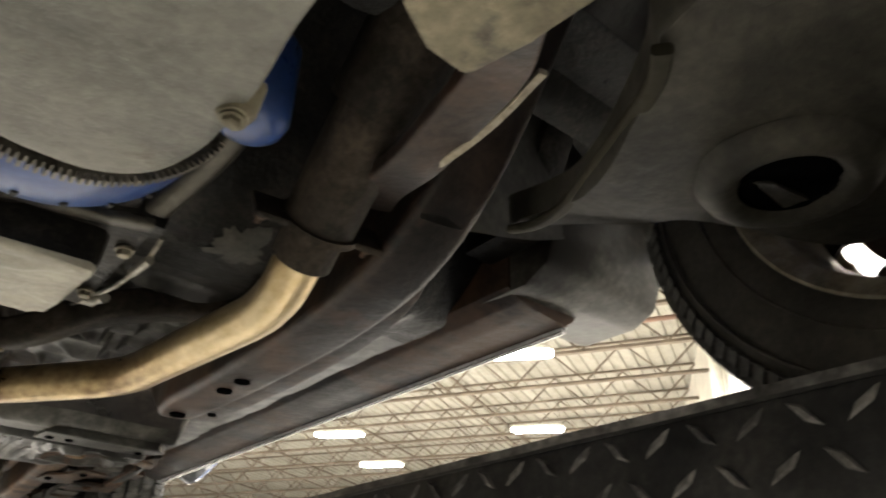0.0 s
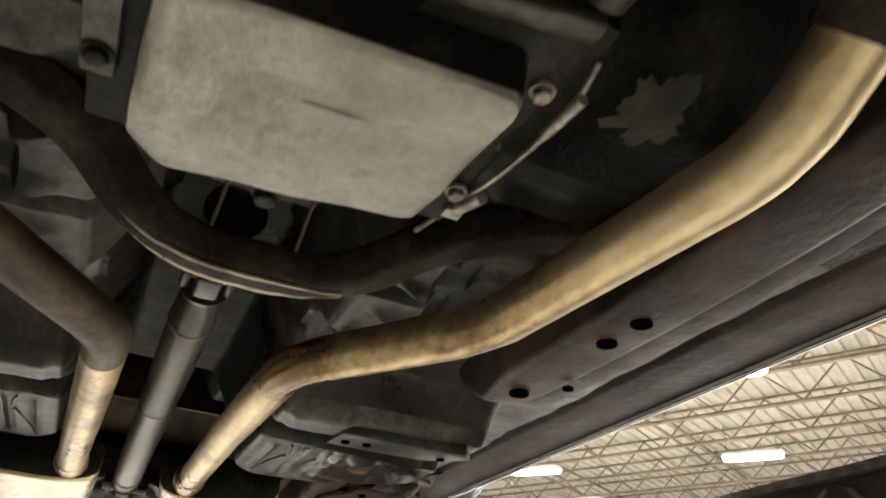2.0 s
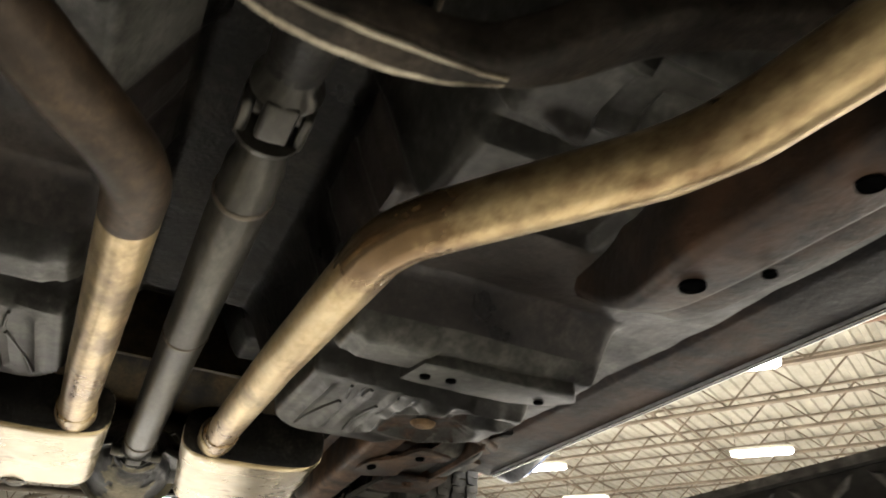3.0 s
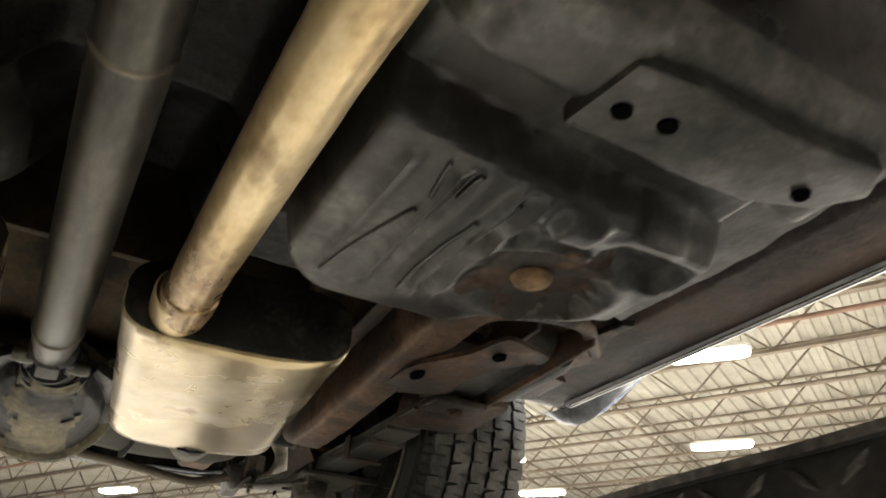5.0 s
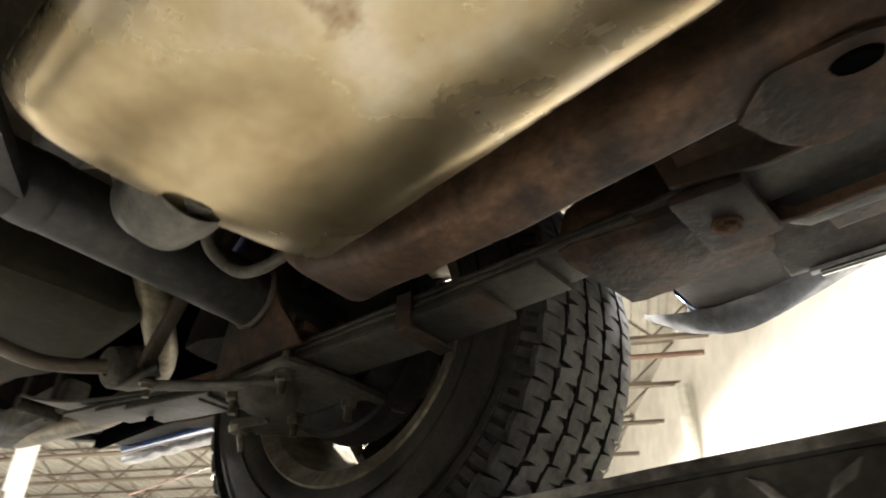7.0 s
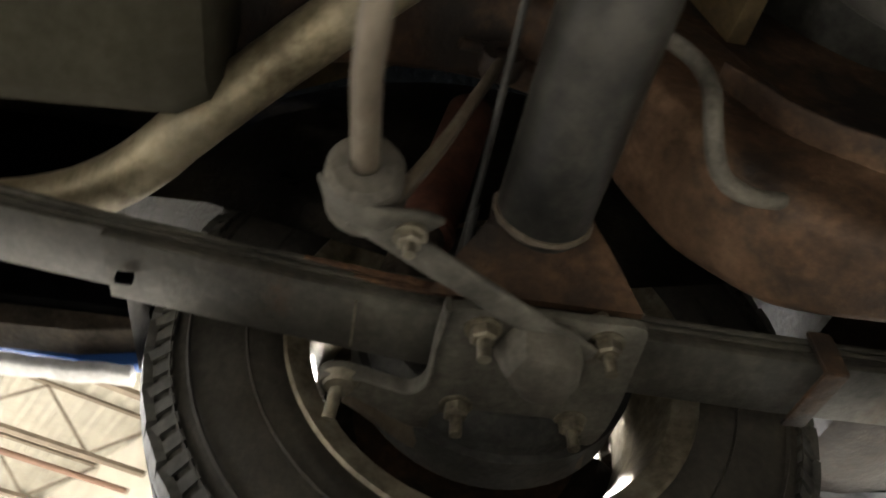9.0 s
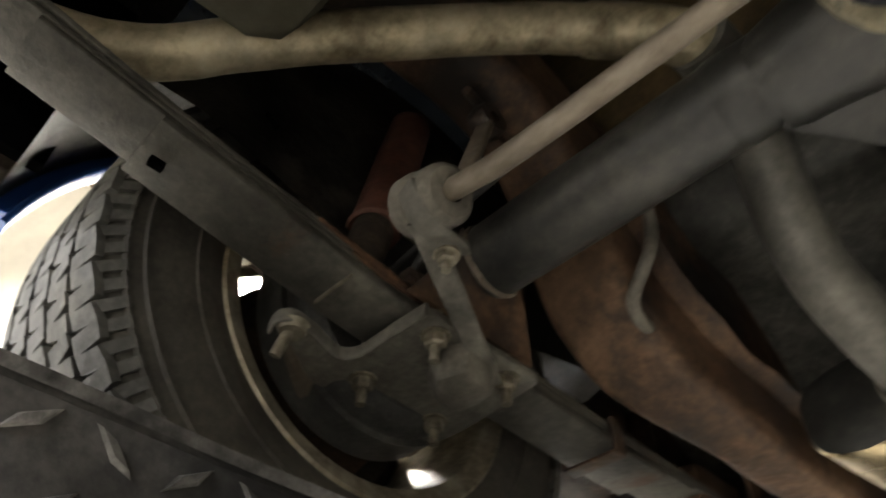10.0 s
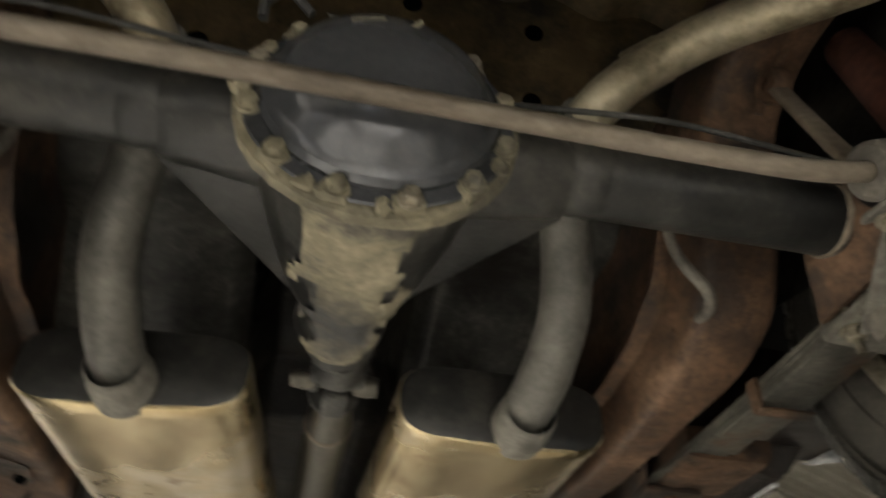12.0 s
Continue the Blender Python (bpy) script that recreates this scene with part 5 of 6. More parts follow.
for k in range(12):
    a = radians(15 + 30 * k)
    c, n = math.cos(a), 0.955 * math.sin(a)
    part("bolt_lug", dented(box((0.1175 * c, COVER_AT[1] + 0.0035, COVER_AT[2] + 0.1175 * n), (0.030, 0.018, 0.018), 0.006, Matrix.Rotation(math.pi / 2 - a, 4, "Y")), 0.003, 0.012), MUD, axle)
    part("cover_bolt", dented(hexagon((0.1165 * c, COVER_AT[1] + 0.0125, COVER_AT[2] + 0.1165 * n), "y", 0.0085, 0.009), 0.001, 0.01), BOLT if k % 4 == 0 else MUD, axle)
    if k % 3 != 1:
        part("mud_crust", dented(lathe([(0, -0.002), (0.010, -0.001), (0.008, 0.004), (0, 0.006)], "y", (0.121 * math.cos(a + 0.2), COVER_AT[1] + 0.009, COVER_AT[2] + 0.116 * math.sin(a + 0.2)), 10), 0.007, 0.012), MUD, axle)
for x, z, w, h, turn in ((0.022, 1.962, 0.030, 0.013, 20), (-0.016, 1.966, 0.034, 0.006, 62), (-0.012, 1.972, 0.022, 0.005, 15), (0.052, 1.950, 0.008, 0.003, 10)):
    part("mud_splash", dented(box((x, 0.117 - 0.35 * (z - 1.95), z), (w, 0.0025, h), 0.001, Matrix.Rotation(radians(turn), 4, "Y")), 0.005, 0.012), MUD, axle)
part("cover_bracket", join(tube([(0.075, 0.075, 2.01), (0.10, 0.085, 2.03), (0.12, 0.08, 2.012), (0.118, 0.075, 1.99)], 0.005, 8, 0.01)), IRON, axle)
part("brake_line", join(tube([(-0.12, 0.045, 1.968), (-0.3, 0.05, 1.985), (-0.55, 0.04, 1.97)], 0.0032, 8, 0.05), tube([(0.12, 0.045, 1.97), (0.32, 0.05, 1.985), (0.50, 0.05, 1.965), (0.60, 0.06, 1.93)], 0.0032, 8, 0.05)), IRON, axle)


def seat_plate():
    """Trapezoid saddle plate flaring from the tube down over the spring."""
    bm = bmesh.new()
    rows = []
    for x, z, y0, y1 in ((0.493, 1.950, -0.040, 0.040), (0.494, 1.918, -0.046, 0.044), (0.497, 1.900, -0.054, 0.054), (0.506, 1.876, -0.067, 0.072), (0.514, 1.850, -0.079, 0.088)):
        rows.append([bm.verts.new((x + dx, y, z)) for y, dx in ((y0, 0), (y1, 0), (y1, 0.006), (y0, 0.006))])
    for a, b in zip(rows, rows[1:]):
        for k in range(4):
            bm.faces.new((a[k], a[(k + 1) % 4], b[(k + 1) % 4], b[k]))
    bm.faces.new(rows[0])
    bm.faces.new(rows[-1])
    return bm


def corner(sign):
    """Spring seat, leaf spring, plates, drum brake and shock absorber of one side."""
    mir = (lambda bm: mirrored(bm)) if sign < 0 else (lambda bm: bm)
    seat = part("spring_seat", mir(join(seat_plate(), prism([(0.10, 1.872), (0.075, 1.885), (0.04, 1.93), (-0.04, 1.93), (-0.065, 1.915), (-0.075, 1.872)], "x", 0.600, 0.607, 0.002), box((0.563, 0.005, 1.878), (0.086, 0.160, 0.012), 0.003))), RUST, car, "rust-brown welded spring seat on the axle")
    part("weld_bead", mir(dented(lathe([(0.0385, -0.0035), (0.0408, -0.003), (0.0424, 0.001), (0.041, 0.004), (0.0385, 0.004)], "x", (0.492, 0, TUBE_Z), 48), 0.0016, 0.009)), BAR, seat, "rough weld bead round the tube")
    spring = part("leaf_spring", mir(leaf((0.528, 0.592), [(-0.74, 1.862), (-0.55, 1.853), (-0.25, 1.856), (-0.02, 1.862), (0.2, 1.878), (0.40, 1.906), (0.62, 1.955), (0.78, 2.01)], 0.0065)), LEAF, car, "dark steel leaf spring pack, rusty along the top leaf")
    for k, (ya, yb) in enumerate(((-0.50, 0.56), (-0.40, 0.44), (-0.33, 0.335))):
        dz = -0.0072 * (k + 1)
        pts = [(y, 1.862 + dz + curve_z(y)) for y in np.linspace(ya, yb, 14)]
        part("leaf", mir(leaf((0.528, 0.592) if k < 2 else (0.5255, 0.5945), pts, 0.0065 if k < 2 else 0.009)), LEAF, spring)
    for k in range(2):
        run = [Vector((0.5272, y, 1.862 - 0.0072 * k + curve_z(y))) for y in np.linspace(0.040 + 0.015 * k, 0.185 - 0.04 * k, 24)]
        part("leaf_rust", mir(dented(sweep(run, lambda t: rectangle(0.0022, 0.0066 * max(0.05, math.sin(math.pi * (0.08 + 0.84 * t))) ** 0.5, 0.0008)), 0.0012, 0.012)), RUST_BRIGHT, spring, "orange rust along the leaf edges")
    part("spring_eye", mir(lathe([(0.014, -0.036), (0.034, -0.036), (0.036, -0.03), (0.036, 0.03), (0.034, 0.036), (0.014, 0.036)], "x", (0.56, -0.765, 1.885), 28)), DUST, spring, "rolled spring eye")
    for y, z in ((-0.235, 1.8555),):
        part("leaf_clip", mir(dented(join(box((0.56, y, z - 0.034), (0.074, 0.022, 0.004), 0.002), box((0.5245, y, z - 0.014), (0.005, 0.022, 0.042), 0.002)), 0.002, 0.02)), RUST, spring, "thin steel spring clip")
    part("leaf_slot", mir(box((0.560, 0.319, 1.862), (0.006, 0.013, 0.009), 0.001)), HOLE, spring)
    outline = [(0.604, 0.163), (0.592, 0.154), (0.599, 0.12), (0.611, 0.090), (0.593, 0.076), (0.543, 0.078), (0.503, 0.076), (0.500, -0.075), (0.602, -0.084), (0.640, -0.084), (0.664, -0.080), (0.669, 0.007), (0.672, 0.057), (0.658, 0.093), (0.632, 0.128), (0.622, 0.154)]
    plate = part("anchor_plate", mir(dented(prism([(p.x, p.y) for p in rounded_path([Vector((x, y, 0)) for x, y in outline + outline[:1]], 0.012, 3)[:-1]], "z", 1.823, 1.831, 0.002), 0.0012, 0.03)), PLATE, car, "dusty steel plate clamping the leaf spring")
    part("plate_lip", mir(dented(sweep(rounded_path([(x, y, 1.825) for x, y in ((0.622, 0.158), *outline[:7])], 0.012, 4), rectangle(0.0045, 0.015, 0.002)), 0.001, 0.02)), DUST, plate, "turned edge of the plate")
    skirt = bmesh.new()
    edge = rounded_path([Vector(p) for p in ((0.624, 0.140, 1.8225), (0.632, 0.124, 1.8225), (0.658, 0.091, 1.8225), (0.672, 0.055, 1.8225), (0.668, 0.007, 1.8225), (0.664, -0.075, 1.8225))], 0.02, 4)
    rows = []
    for k, p in enumerate(edge):
        f = math.sin(math.pi * min(1, 0.06 + 0.94 * k / (len(edge) - 1)) * 0.5)
        out = Vector((0.030, -0.010, 0)) * f + Vector((0.004, 0.004, 0))
        rows.append([skirt.verts.new(p + out * u + Vector((0, 0, -dz))) for u, dz in ((0, 0), (0.5, 0.004), (1, 0.003), (1, -0.003), (0.5, -0.002), (0, -0.005))])
    for a, b in zip(rows, rows[1:]):
        for k in range(6):
            skirt.faces.new((a[k], a[(k + 1) % 6], b[(k + 1) % 6], b[k]))
    skirt.faces.new(rows[0])
    skirt.faces.new(rows[-1])
    part("plate_skirt", mir(dented(skirt, 0.0015, 0.02)), BAR, plate, "brown-grey turned-out lower edge")
    part("plate_stud", mir(join(lathe([(0, -0.008), (0.012, -0.008), (0.016, 0.0), (0, 0.002)], "z", (0.604, 0.146, 1.823), 16), rod((0.606, 0.147, 1.820), (0.617, 0.151, 1.794), 0.0055, 10))), BOLT, plate, "bright threaded stud")
    for x, y in ((0.522, 0.047), (0.522, -0.047), (0.622, 0.049), (0.625, -0.05)):
        part("u_bolt", mir(join(hexagon((x, y, 1.823), "-z", 0.0105, 0.011, 0.018), rod((x, y, 1.82), (x, y, 1.90), 0.0058, 10))), BOLT, plate, "u-bolt end with nut")
    knob = prism([(0.502, 0.024), (0.541, 0.037), (0.574, 0.012), (0.577, -0.022), (0.541, -0.039), (0.505, -0.020)], "z", 1.788, 1.826, 0.012)
    for v in knob.verts:
        f = 0.80 + 0.20 * step(1.785, 1.822, v.co.z)
        v.co.x, v.co.y = 0.540 + (v.co.x - 0.540) * f, (v.co.y + 0.002) * f - 0.002
    part("bump_dome", mir(dented(knob, 0.004, 0.025)), RUBBER, plate, "dusty faceted boss below the spring")
    damper = part("shock_absorber", mir(join(rod((0.580, 0.088, 1.972), (0.600, 0.036, 2.22), 0.028, 20), lathe([(0.0285, -0.004), (0.031, 0.0), (0.0285, 0.004)], "z", (0.5805, 0.087, 1.976), 20))), RED, car, "faded red shock absorber")
    part("damper_body", mir(rod((0.570, 0.112, 1.878), (0.581, 0.086, 1.985), 0.022, 18)), SOOT, damper, "dark lower body of the damper")
    brake = part("drum_brake", mir(lathe([(0, 0.0), (0.06, 0.0), (0.09, -0.006), (0.118, -0.006), (0.128, 0.004), (0.131, 0.012), (0.131, 0.030), (0.139, 0.030), (0.139, 0.075), (0.12, 0.085), (0, 0.085)], "x", (0.632, 0, AX), 48)), IRON, car, "dusty drum brake with backing plate")
    part("wheel_cylinder_line", mir(tube([(0.610, 0.118, AX - 0.055), (0.600, 0.120, AX - 0.062), (0.590, 0.085, AX - 0.088), (0.580, 0.055, AX - 0.072), (0.560, 0.055, AX - 0.03), (0.52, 0.05, AX + 0.025)], 0.0042, 10, 0.02)), IRON, brake, "bent steel brake line")
    part("leaf_tip", mir(box((0.556, 0.1415, 1.8405), (0.052, 0.0022, 0.004), 0.0006)), BOLT, spring, "bright cut end of a leaf")
    return spring


def curve_z(y):
    """Camber of the spring pack, level over the axle."""
    return 0.0165 * step(0.0, 0.2, y) * min(1, max(0, y / 0.2)) + (0.135 * (y - 0.2) if y > 0.2 else 0) - (0.006 * step(0.0, -0.25, y))


def leaf(xs, line, thick):
    pts = rounded_path([Vector(((xs[0] + xs[1]) / 2, y, z)) for y, z in line], 0.08, 3)
    return sweep(pts, rectangle(xs[1] - xs[0], thick, 0.002, 2))


for sgn in (1, -1):
    corner(sgn)


def hanger(sign):
    """Front spring hanger bolted under the floor."""
    mir = (lambda bm: mirrored(bm)) if sign < 0 else (lambda bm: bm)
    h0 = part("spring_hanger", mir(dented(join(prism([(-0.86, 1.845), (-0.62, 1.835), (-0.54, 1.85), (-0.52, 1.93), (-0.88, 1.95)], "x", 0.515, 0.522, 0.003), prism([(-0.86, 1.845), (-0.62, 1.835), (-0.54, 1.85), (-0.52, 1.93), (-0.88, 1.95)], "x", 0.605, 0.612, 0.003), box((0.562, -0.568, 1.836), (0.092, 0.062, 0.012), 0.006)), 0.003, 0.04)), RUST, car, "rusty pressed spring hanger below the floor")
    part("hanger_bolt", mir(hexagon((0.568, -0.566, 1.830), "-z", 0.010, 0.006)), RUST_BRIGHT, h0)
    part("pivot_bolt", mir(join(rod((0.50, -0.765, 1.885), (0.63, -0.765, 1.885), 0.010), hexagon((0.500, -0.765, 1.885), "-x", 0.014, 0.012))), RUST, h0)
    part("bush", mir(lathe([(0, -0.085), (0.036, -0.085), (0.044, -0.07), (0.046, 0.06), (0.038, 0.075), (0, 0.075)], "y", (0.622, -0.675, 1.890), 28)), IRON, h0, "grey rounded bush housing")
    plate = [(0.440, -0.622), (0.487, -0.640), (0.502, -0.664), (0.497, -0.718), (0.510, -0.768), (0.536, -0.806), (0.548, -0.850), (0.476, -0.864), (0.464, -0.834), (0.452, -0.795), (0.424, -0.750), (0.404, -0.705), (0.412, -0.655)]
    ear = part("hanger_plate", mir(dented(prism([(p.x, p.y) for p in rounded_path([Vector((x, y, 0)) for x, y in plate + plate[:1]], 0.014, 3)[:-1]], "z", 1.818, 1.824, 0.002), 0.006, 0.06)), RUST, h0, "twisted rusty bracket with two holes")
    for x, y, rx, ry in ((0.490, -0.813, 0.008, 0.010), (0.430, -0.702, 0.008, 0.015)):
        hole = lathe([(0, -0.0012), (1, -0.0012), (1.1, 0.003), (0, 0.003)], "z", (0, 0, 0), 18)
        for v in hole.verts:
            v.co.x, v.co.y, v.co.z = x + v.co.x * rx, y + v.co.y * ry, 1.8165 + v.co.z + 0.006 * noise.noise_vector(Vector((x, y, 1.818)) / 0.06).z
        part("plate_hole", mir(hole), HOLE, ear)
    part("parking_cable", mir(tube([(0.44, -0.60, 1.86), (0.432, -0.664, 1.848), (0.402, -0.724, 1.848), (0.413, -0.774, 1.847), (0.440, -0.806, 1.846), (0.436, -0.844, 1.846), (0.446, -0.869, 1.848), (0.502, -0.892, 1.852), (0.58, -0.88, 1.862), (0.66, -0.80, 1.872)], 0.0105, 12, 0.03)), RUST, h0, "rusty bent brake cable tube")
    part("hanger_lump", mir(dented(box((0.60, -0.50, 1.872), (0.13, 0.16, 0.06), 0.02), 0.014, 0.06)), RUST, h0)
    part("hanger_web", mir(dented(prism([(0.53, -0.90), (0.66, -0.86), (0.70, -0.74), (0.66, -0.62), (0.60, -0.60), (0.57, -0.74)], "z", 1.885, 1.892, 0.002), 0.008, 0.05)), RUST, h0)
    rnd2 = random.Random(11 + sign)
    for k in range(9):
        x, y = 0.47 + 0.20 * rnd2.random(), -0.88 + 0.42 * rnd2.random()
        part("rust_scale", mir(dented(box((x, y, 1.868 + 0.02 * rnd2.random()), (0.02 + 0.04 * rnd2.random(), 0.03 + 0.05 * rnd2.random(), 0.012), 0.004), 0.010, 0.03)), RUST, h0)
    return h0


for sgn in (1, -1):
    hanger(sgn)

# ---- anti-roll bar ----
bar_line = [(-0.418, 0.145, 1.846), (-0.385, 0.147, 1.836), (-0.355, 0.149, 1.828), (-0.31, 0.148, 1.826), (-0.20, 0.140, 1.834), (0.0, 0.134, 1.843), (0.20, 0.144, 1.832), (0.31, 0.154, 1.819), (0.355, 0.151, 1.827), (0.385, 0.149, 1.837), (0.418, 0.146, 1.848)]
bar = part("anti_roll_bar", tube(bar_line, 0.0092, 18, 0.06), BAR, car, "brown-grey steel anti-roll bar behind the axle")


def bar_bush(sign):
    """Ribbed rubber bush on the bar's end, strapped to a flat bracket."""
    mir = (lambda bm: mirrored(bm)) if sign < 0 else (lambda bm: bm)
    turn = Vector((0.93, -0.06, 0.36)).to_track_quat("Z", "Y").to_matrix().to_4x4()
    place = Matrix.Translation((0.429, 0.146, 1.851)) @ turn
    rubber = lathe([(0.010, -0.032), (0.021, -0.031), (0.0255, -0.026), (0.0265, -0.010), (0.0235, -0.006), (0.0235, -0.002), (0.0275, 0.003), (0.0275, 0.018), (0.022, 0.026), (0, 0.028)], "z", (0, 0, 0), 28)
    bmesh.ops.transform(rubber, matrix=place, verts=rubber.verts)
    bush = part("bar_bush", mir(dented(rubber, 0.0012, 0.02)), RUBBER, bar, "dusty ribbed rubber bush")
    part("bush_strap", mir(dented(sweep(rounded_path([(0.427, 0.172, 1.846), (0.424, 0.160, 1.824), (0.428, 0.135, 1.822), (0.436, 0.108, 1.832), (0.444, 0.100, 1.838)], 0.012, 4), rectangle(0.024, 0.006, 0.002)), 0.001, 0.02)), DUST, bush, "dusty steel strap")
    part("bush_bracket", mir(dented(sweep(rounded_path([(0.432, 0.150, 1.829), (0.455, 0.105, 1.824), (0.492, 0.035, 1.818), (0.520, -0.020, 1.814), (0.528, -0.034, 1.815)], 0.03, 5), lambda t: rectangle(0.024 - 0.004 * t, 0.007, 0.003)), 0.0008, 0.02)), DUST, bar, "flat steel bracket under the spring")
    part("bracket_bolt", mir(hexagon((0.441, 0.113, 1.824), "-z", 0.0085, 0.008, 0.010)), BOLT, bar)
    link = part("drop_link", mir(sweep(rounded_path([(0.436, 0.128, 1.845), (0.446, 0.090, 1.94), (0.460, 0.040, 2.09)], 0.04, 5), rectangle(0.022, 0.010, 0.004))), BAR, bar, "slim link up to the frame")
    part("link_eye", mir(lathe([(0.008, -0.012), (0.020, -0.012), (0.023, 0.0), (0.020, 0.012), (0.008, 0.012)], "x", (0.462, 0.034, 2.105), 18)), RUST, link)
    part("link_hook", mir(tube([(0.455, 0.075, 2.118), (0.462, 0.045, 2.128), (0.466, 0.012, 2.122), (0.464, -0.006, 2.10)], 0.006, 10, 0.015)), RUST, link)


for sgn in (1, -1):
    bar_bush(sgn)


# ---- wheels ----
def rear_tyre():
    prof = [(0.198, -0.098), (0.205, -0.108), (0.225, -0.117), (0.262, -0.119), (0.292, -0.112), (0.310, -0.103), (0.318, -0.094), (0.321, -0.05), (0.322, 0), (0.321, 0.05), (0.318, 0.094), (0.310, 0.103), (0.292, 0.112), (0.262, 0.119), (0.225, 0.117), (0.205, 0.108), (0.198, 0.098)]
    return lathe(prof, "x", (0, 0, 0), 96)


def tread_blocks(seed, count=52):
    """Chunky all-season blocks in five rows, with cuts across them."""
    rnd = random.Random(seed)
    bm = bmesh.new()
    for row, (x0, x1) in enumerate(((-0.103, -0.068), (-0.062, -0.024), (-0.018, 0.018), (0.024, 0.062), (0.068, 0.103))):
        for k in range(count):
            for half in range(2):
                a0 = 2 * math.pi * (k + 0.5 * half + 0.27 * (row % 2)) / count
                a1 = a0 + 2 * math.pi * (0.44 + 0.03 * rnd.random()) / count
                skew = (0.011 if row in (1, 3) else 0.005) * (1 if (row + half) % 2 else -1)
                kink = 0.007 if row in (1, 3) else 0.004
                cut = 0.004 if half else 0.0
                xm = 0.5 * (x0 + x1)
                pts = []
                for x, a in ((x0 + cut, a0 + skew), (xm, a0 + kink), (x1, a0 - skew), (x1 - cut, a1 - skew), (xm, a1 + kink), (x0, a1 + skew)):
                    pts.append((x, a, 0.006 * (abs(x) / 0.103) ** 6))
                lo = [bm.verts.new((x, 0.3165 * math.sin(a), 0.3165 * math.cos(a))) for x, a, d in pts]
                hi = [bm.verts.new((x, (0.3305 - d) * math.sin(a), (0.3305 - d) * math.cos(a))) for x, a, d in pts]
                bm.faces.new(hi)
                for i in range(6):
                    bm.faces.new((lo[i], lo[(i + 1) % 6], hi[(i + 1) % 6], hi[i]))
    # shoulder lugs running down the sidewall
    for side in (-1, 1):
        for k in range(count * 2):
            a0 = 2 * math.pi * k / (count * 2)
            a1 = a0 + 2 * math.pi * 0.30 / count
            ring = [bm.verts.new((side * x, r * math.sin(a), r * math.cos(a))) for x, r, a in ((0.098, 0.323, a0), (0.098, 0.323, a1), (0.1145, 0.300, a1), (0.1145, 0.300, a0))]
            base = [bm.verts.new((side * x, r * math.sin(a), r * math.cos(a))) for x, r, a in ((0.092, 0.316, a0), (0.092, 0.316, a1), (0.108, 0.299, a1), (0.108, 0.299, a0))]
            bm.faces.new(ring)
            for i in range(4):
                bm.faces.new((base[i], base[(i + 1) % 4], ring[(i + 1) % 4], ring[i]))
    return bm


def rim_mesh():
    barrel = lathe([(0.181, -0.100), (0.192, -0.106), (0.202, -0.111), (0.2075, -0.106), (0.204, -0.098), (0.190, -0.090), (0.188, -0.070), (0.176, -0.05), (0.172, 0.03), (0.180, 0.055), (0.190, 0.09), (0.204, 0.098), (0.206, 0.105), (0.202, 0.108), (0.196, 0.098), (0.182, 0.085), (0.173, 0.055), (0.166, 0.03), (0.168, -0.05), (0.174, -0.07), (0.177, -0.090)], "x", (0, 0, 0), 96, closed=True)
    return barrel


def rim_disc():
    """Wheel centre inside the ring of slots."""
    bm = lathe([(0.025, 0.046), (0.05, 0.05), (0.075, 0.056), (0.10, 0.045), (0.132, 0.036), (0.132, 0.042), (0.10, 0.052), (0.075, 0.063), (0.05, 0.058), (0.025, 0.056)], "x", (0, 0, 0), 60, closed=True)
    return bm


def rim_spoke(k):
    """One of five bridges between the slots of the wheel centre."""
    mid, bm = radians(4 + 72 * k), bmesh.new()
    rows = []
    for j in range(9):
        a = mid + radians(-25 + 50 * j / 8)
        rows.append([bm.verts.new((x, r * math.cos(a), r * math.sin(a))) for r, x in ((0.128, 0.034), (0.150, 0.030), (0.176, 0.046), (0.176, 0.053), (0.150, 0.037), (0.128, 0.041))])
    for p, q in zip(rows, rows[1:]):
        for i in range(6):
            bm.faces.new((p[i], p[(i + 1) % 6], q[(i + 1) % 6], q[i]))
    bm.faces.new(rows[0])
    bm.faces.new(rows[-1])
    return bm


def wheel(name, cx, cy, sign, seed, label):
    hub = part(name, lathe([(0, 0.02), (0.03, 0.02), (0.036, 0.04), (0.034, 0.06), (0, 0.062)], "x", (0, 0, 0), 24), RIM, car, label)
    hub.matrix_basis = Matrix.Translation((cx, cy, AX)) @ (Matrix.Rotation(math.pi, 4, "Z") if sign < 0 else Matrix.Identity(4))
    part("tyre", rear_tyre(), TYRE, hub, "black tyre sidewall with fine rings")
    part("tread", tread_blocks(seed), TREAD, hub, "grey worn tread blocks", smooth=False)
    part("rim", rim_mesh(), RIM, hub, "dusty tan-grey steel rim")
    part("wheel_centre", rim_disc(), RUST, hub, "rust-brown back of the wheel centre with windows")
    for k in range(5):
        part("wheel_spoke", rim_spoke(k), SOOT, hub)
    part("trim_ring", dented(lathe([(0.158, 0.058), (0.166, 0.064), (0.178, 0.070), (0.178, 0.073), (0.166, 0.068), (0.158, 0.062)], "x", (0, 0, 0), 96, closed=True), 0.004, 0.012), CHROME, hub, "crumpled bright trim ring")
    for k in range(3):
        r = (0.300, 0.285, 0.235)[k]
        part("sidewall_ring", lathe([(r, -0.1165 if k else -0.110), (r + 0.002, -0.1205 if k else -0.1145), (r + 0.004, -0.1165 if k else -0.1085)], "x", (0, 0, 0), 72), TYRE, hub)
    return hub


wheel("rear_wheel", 0.772, REAR, 1, 3, "rear wheel with a chunky tyre on a steel rim")
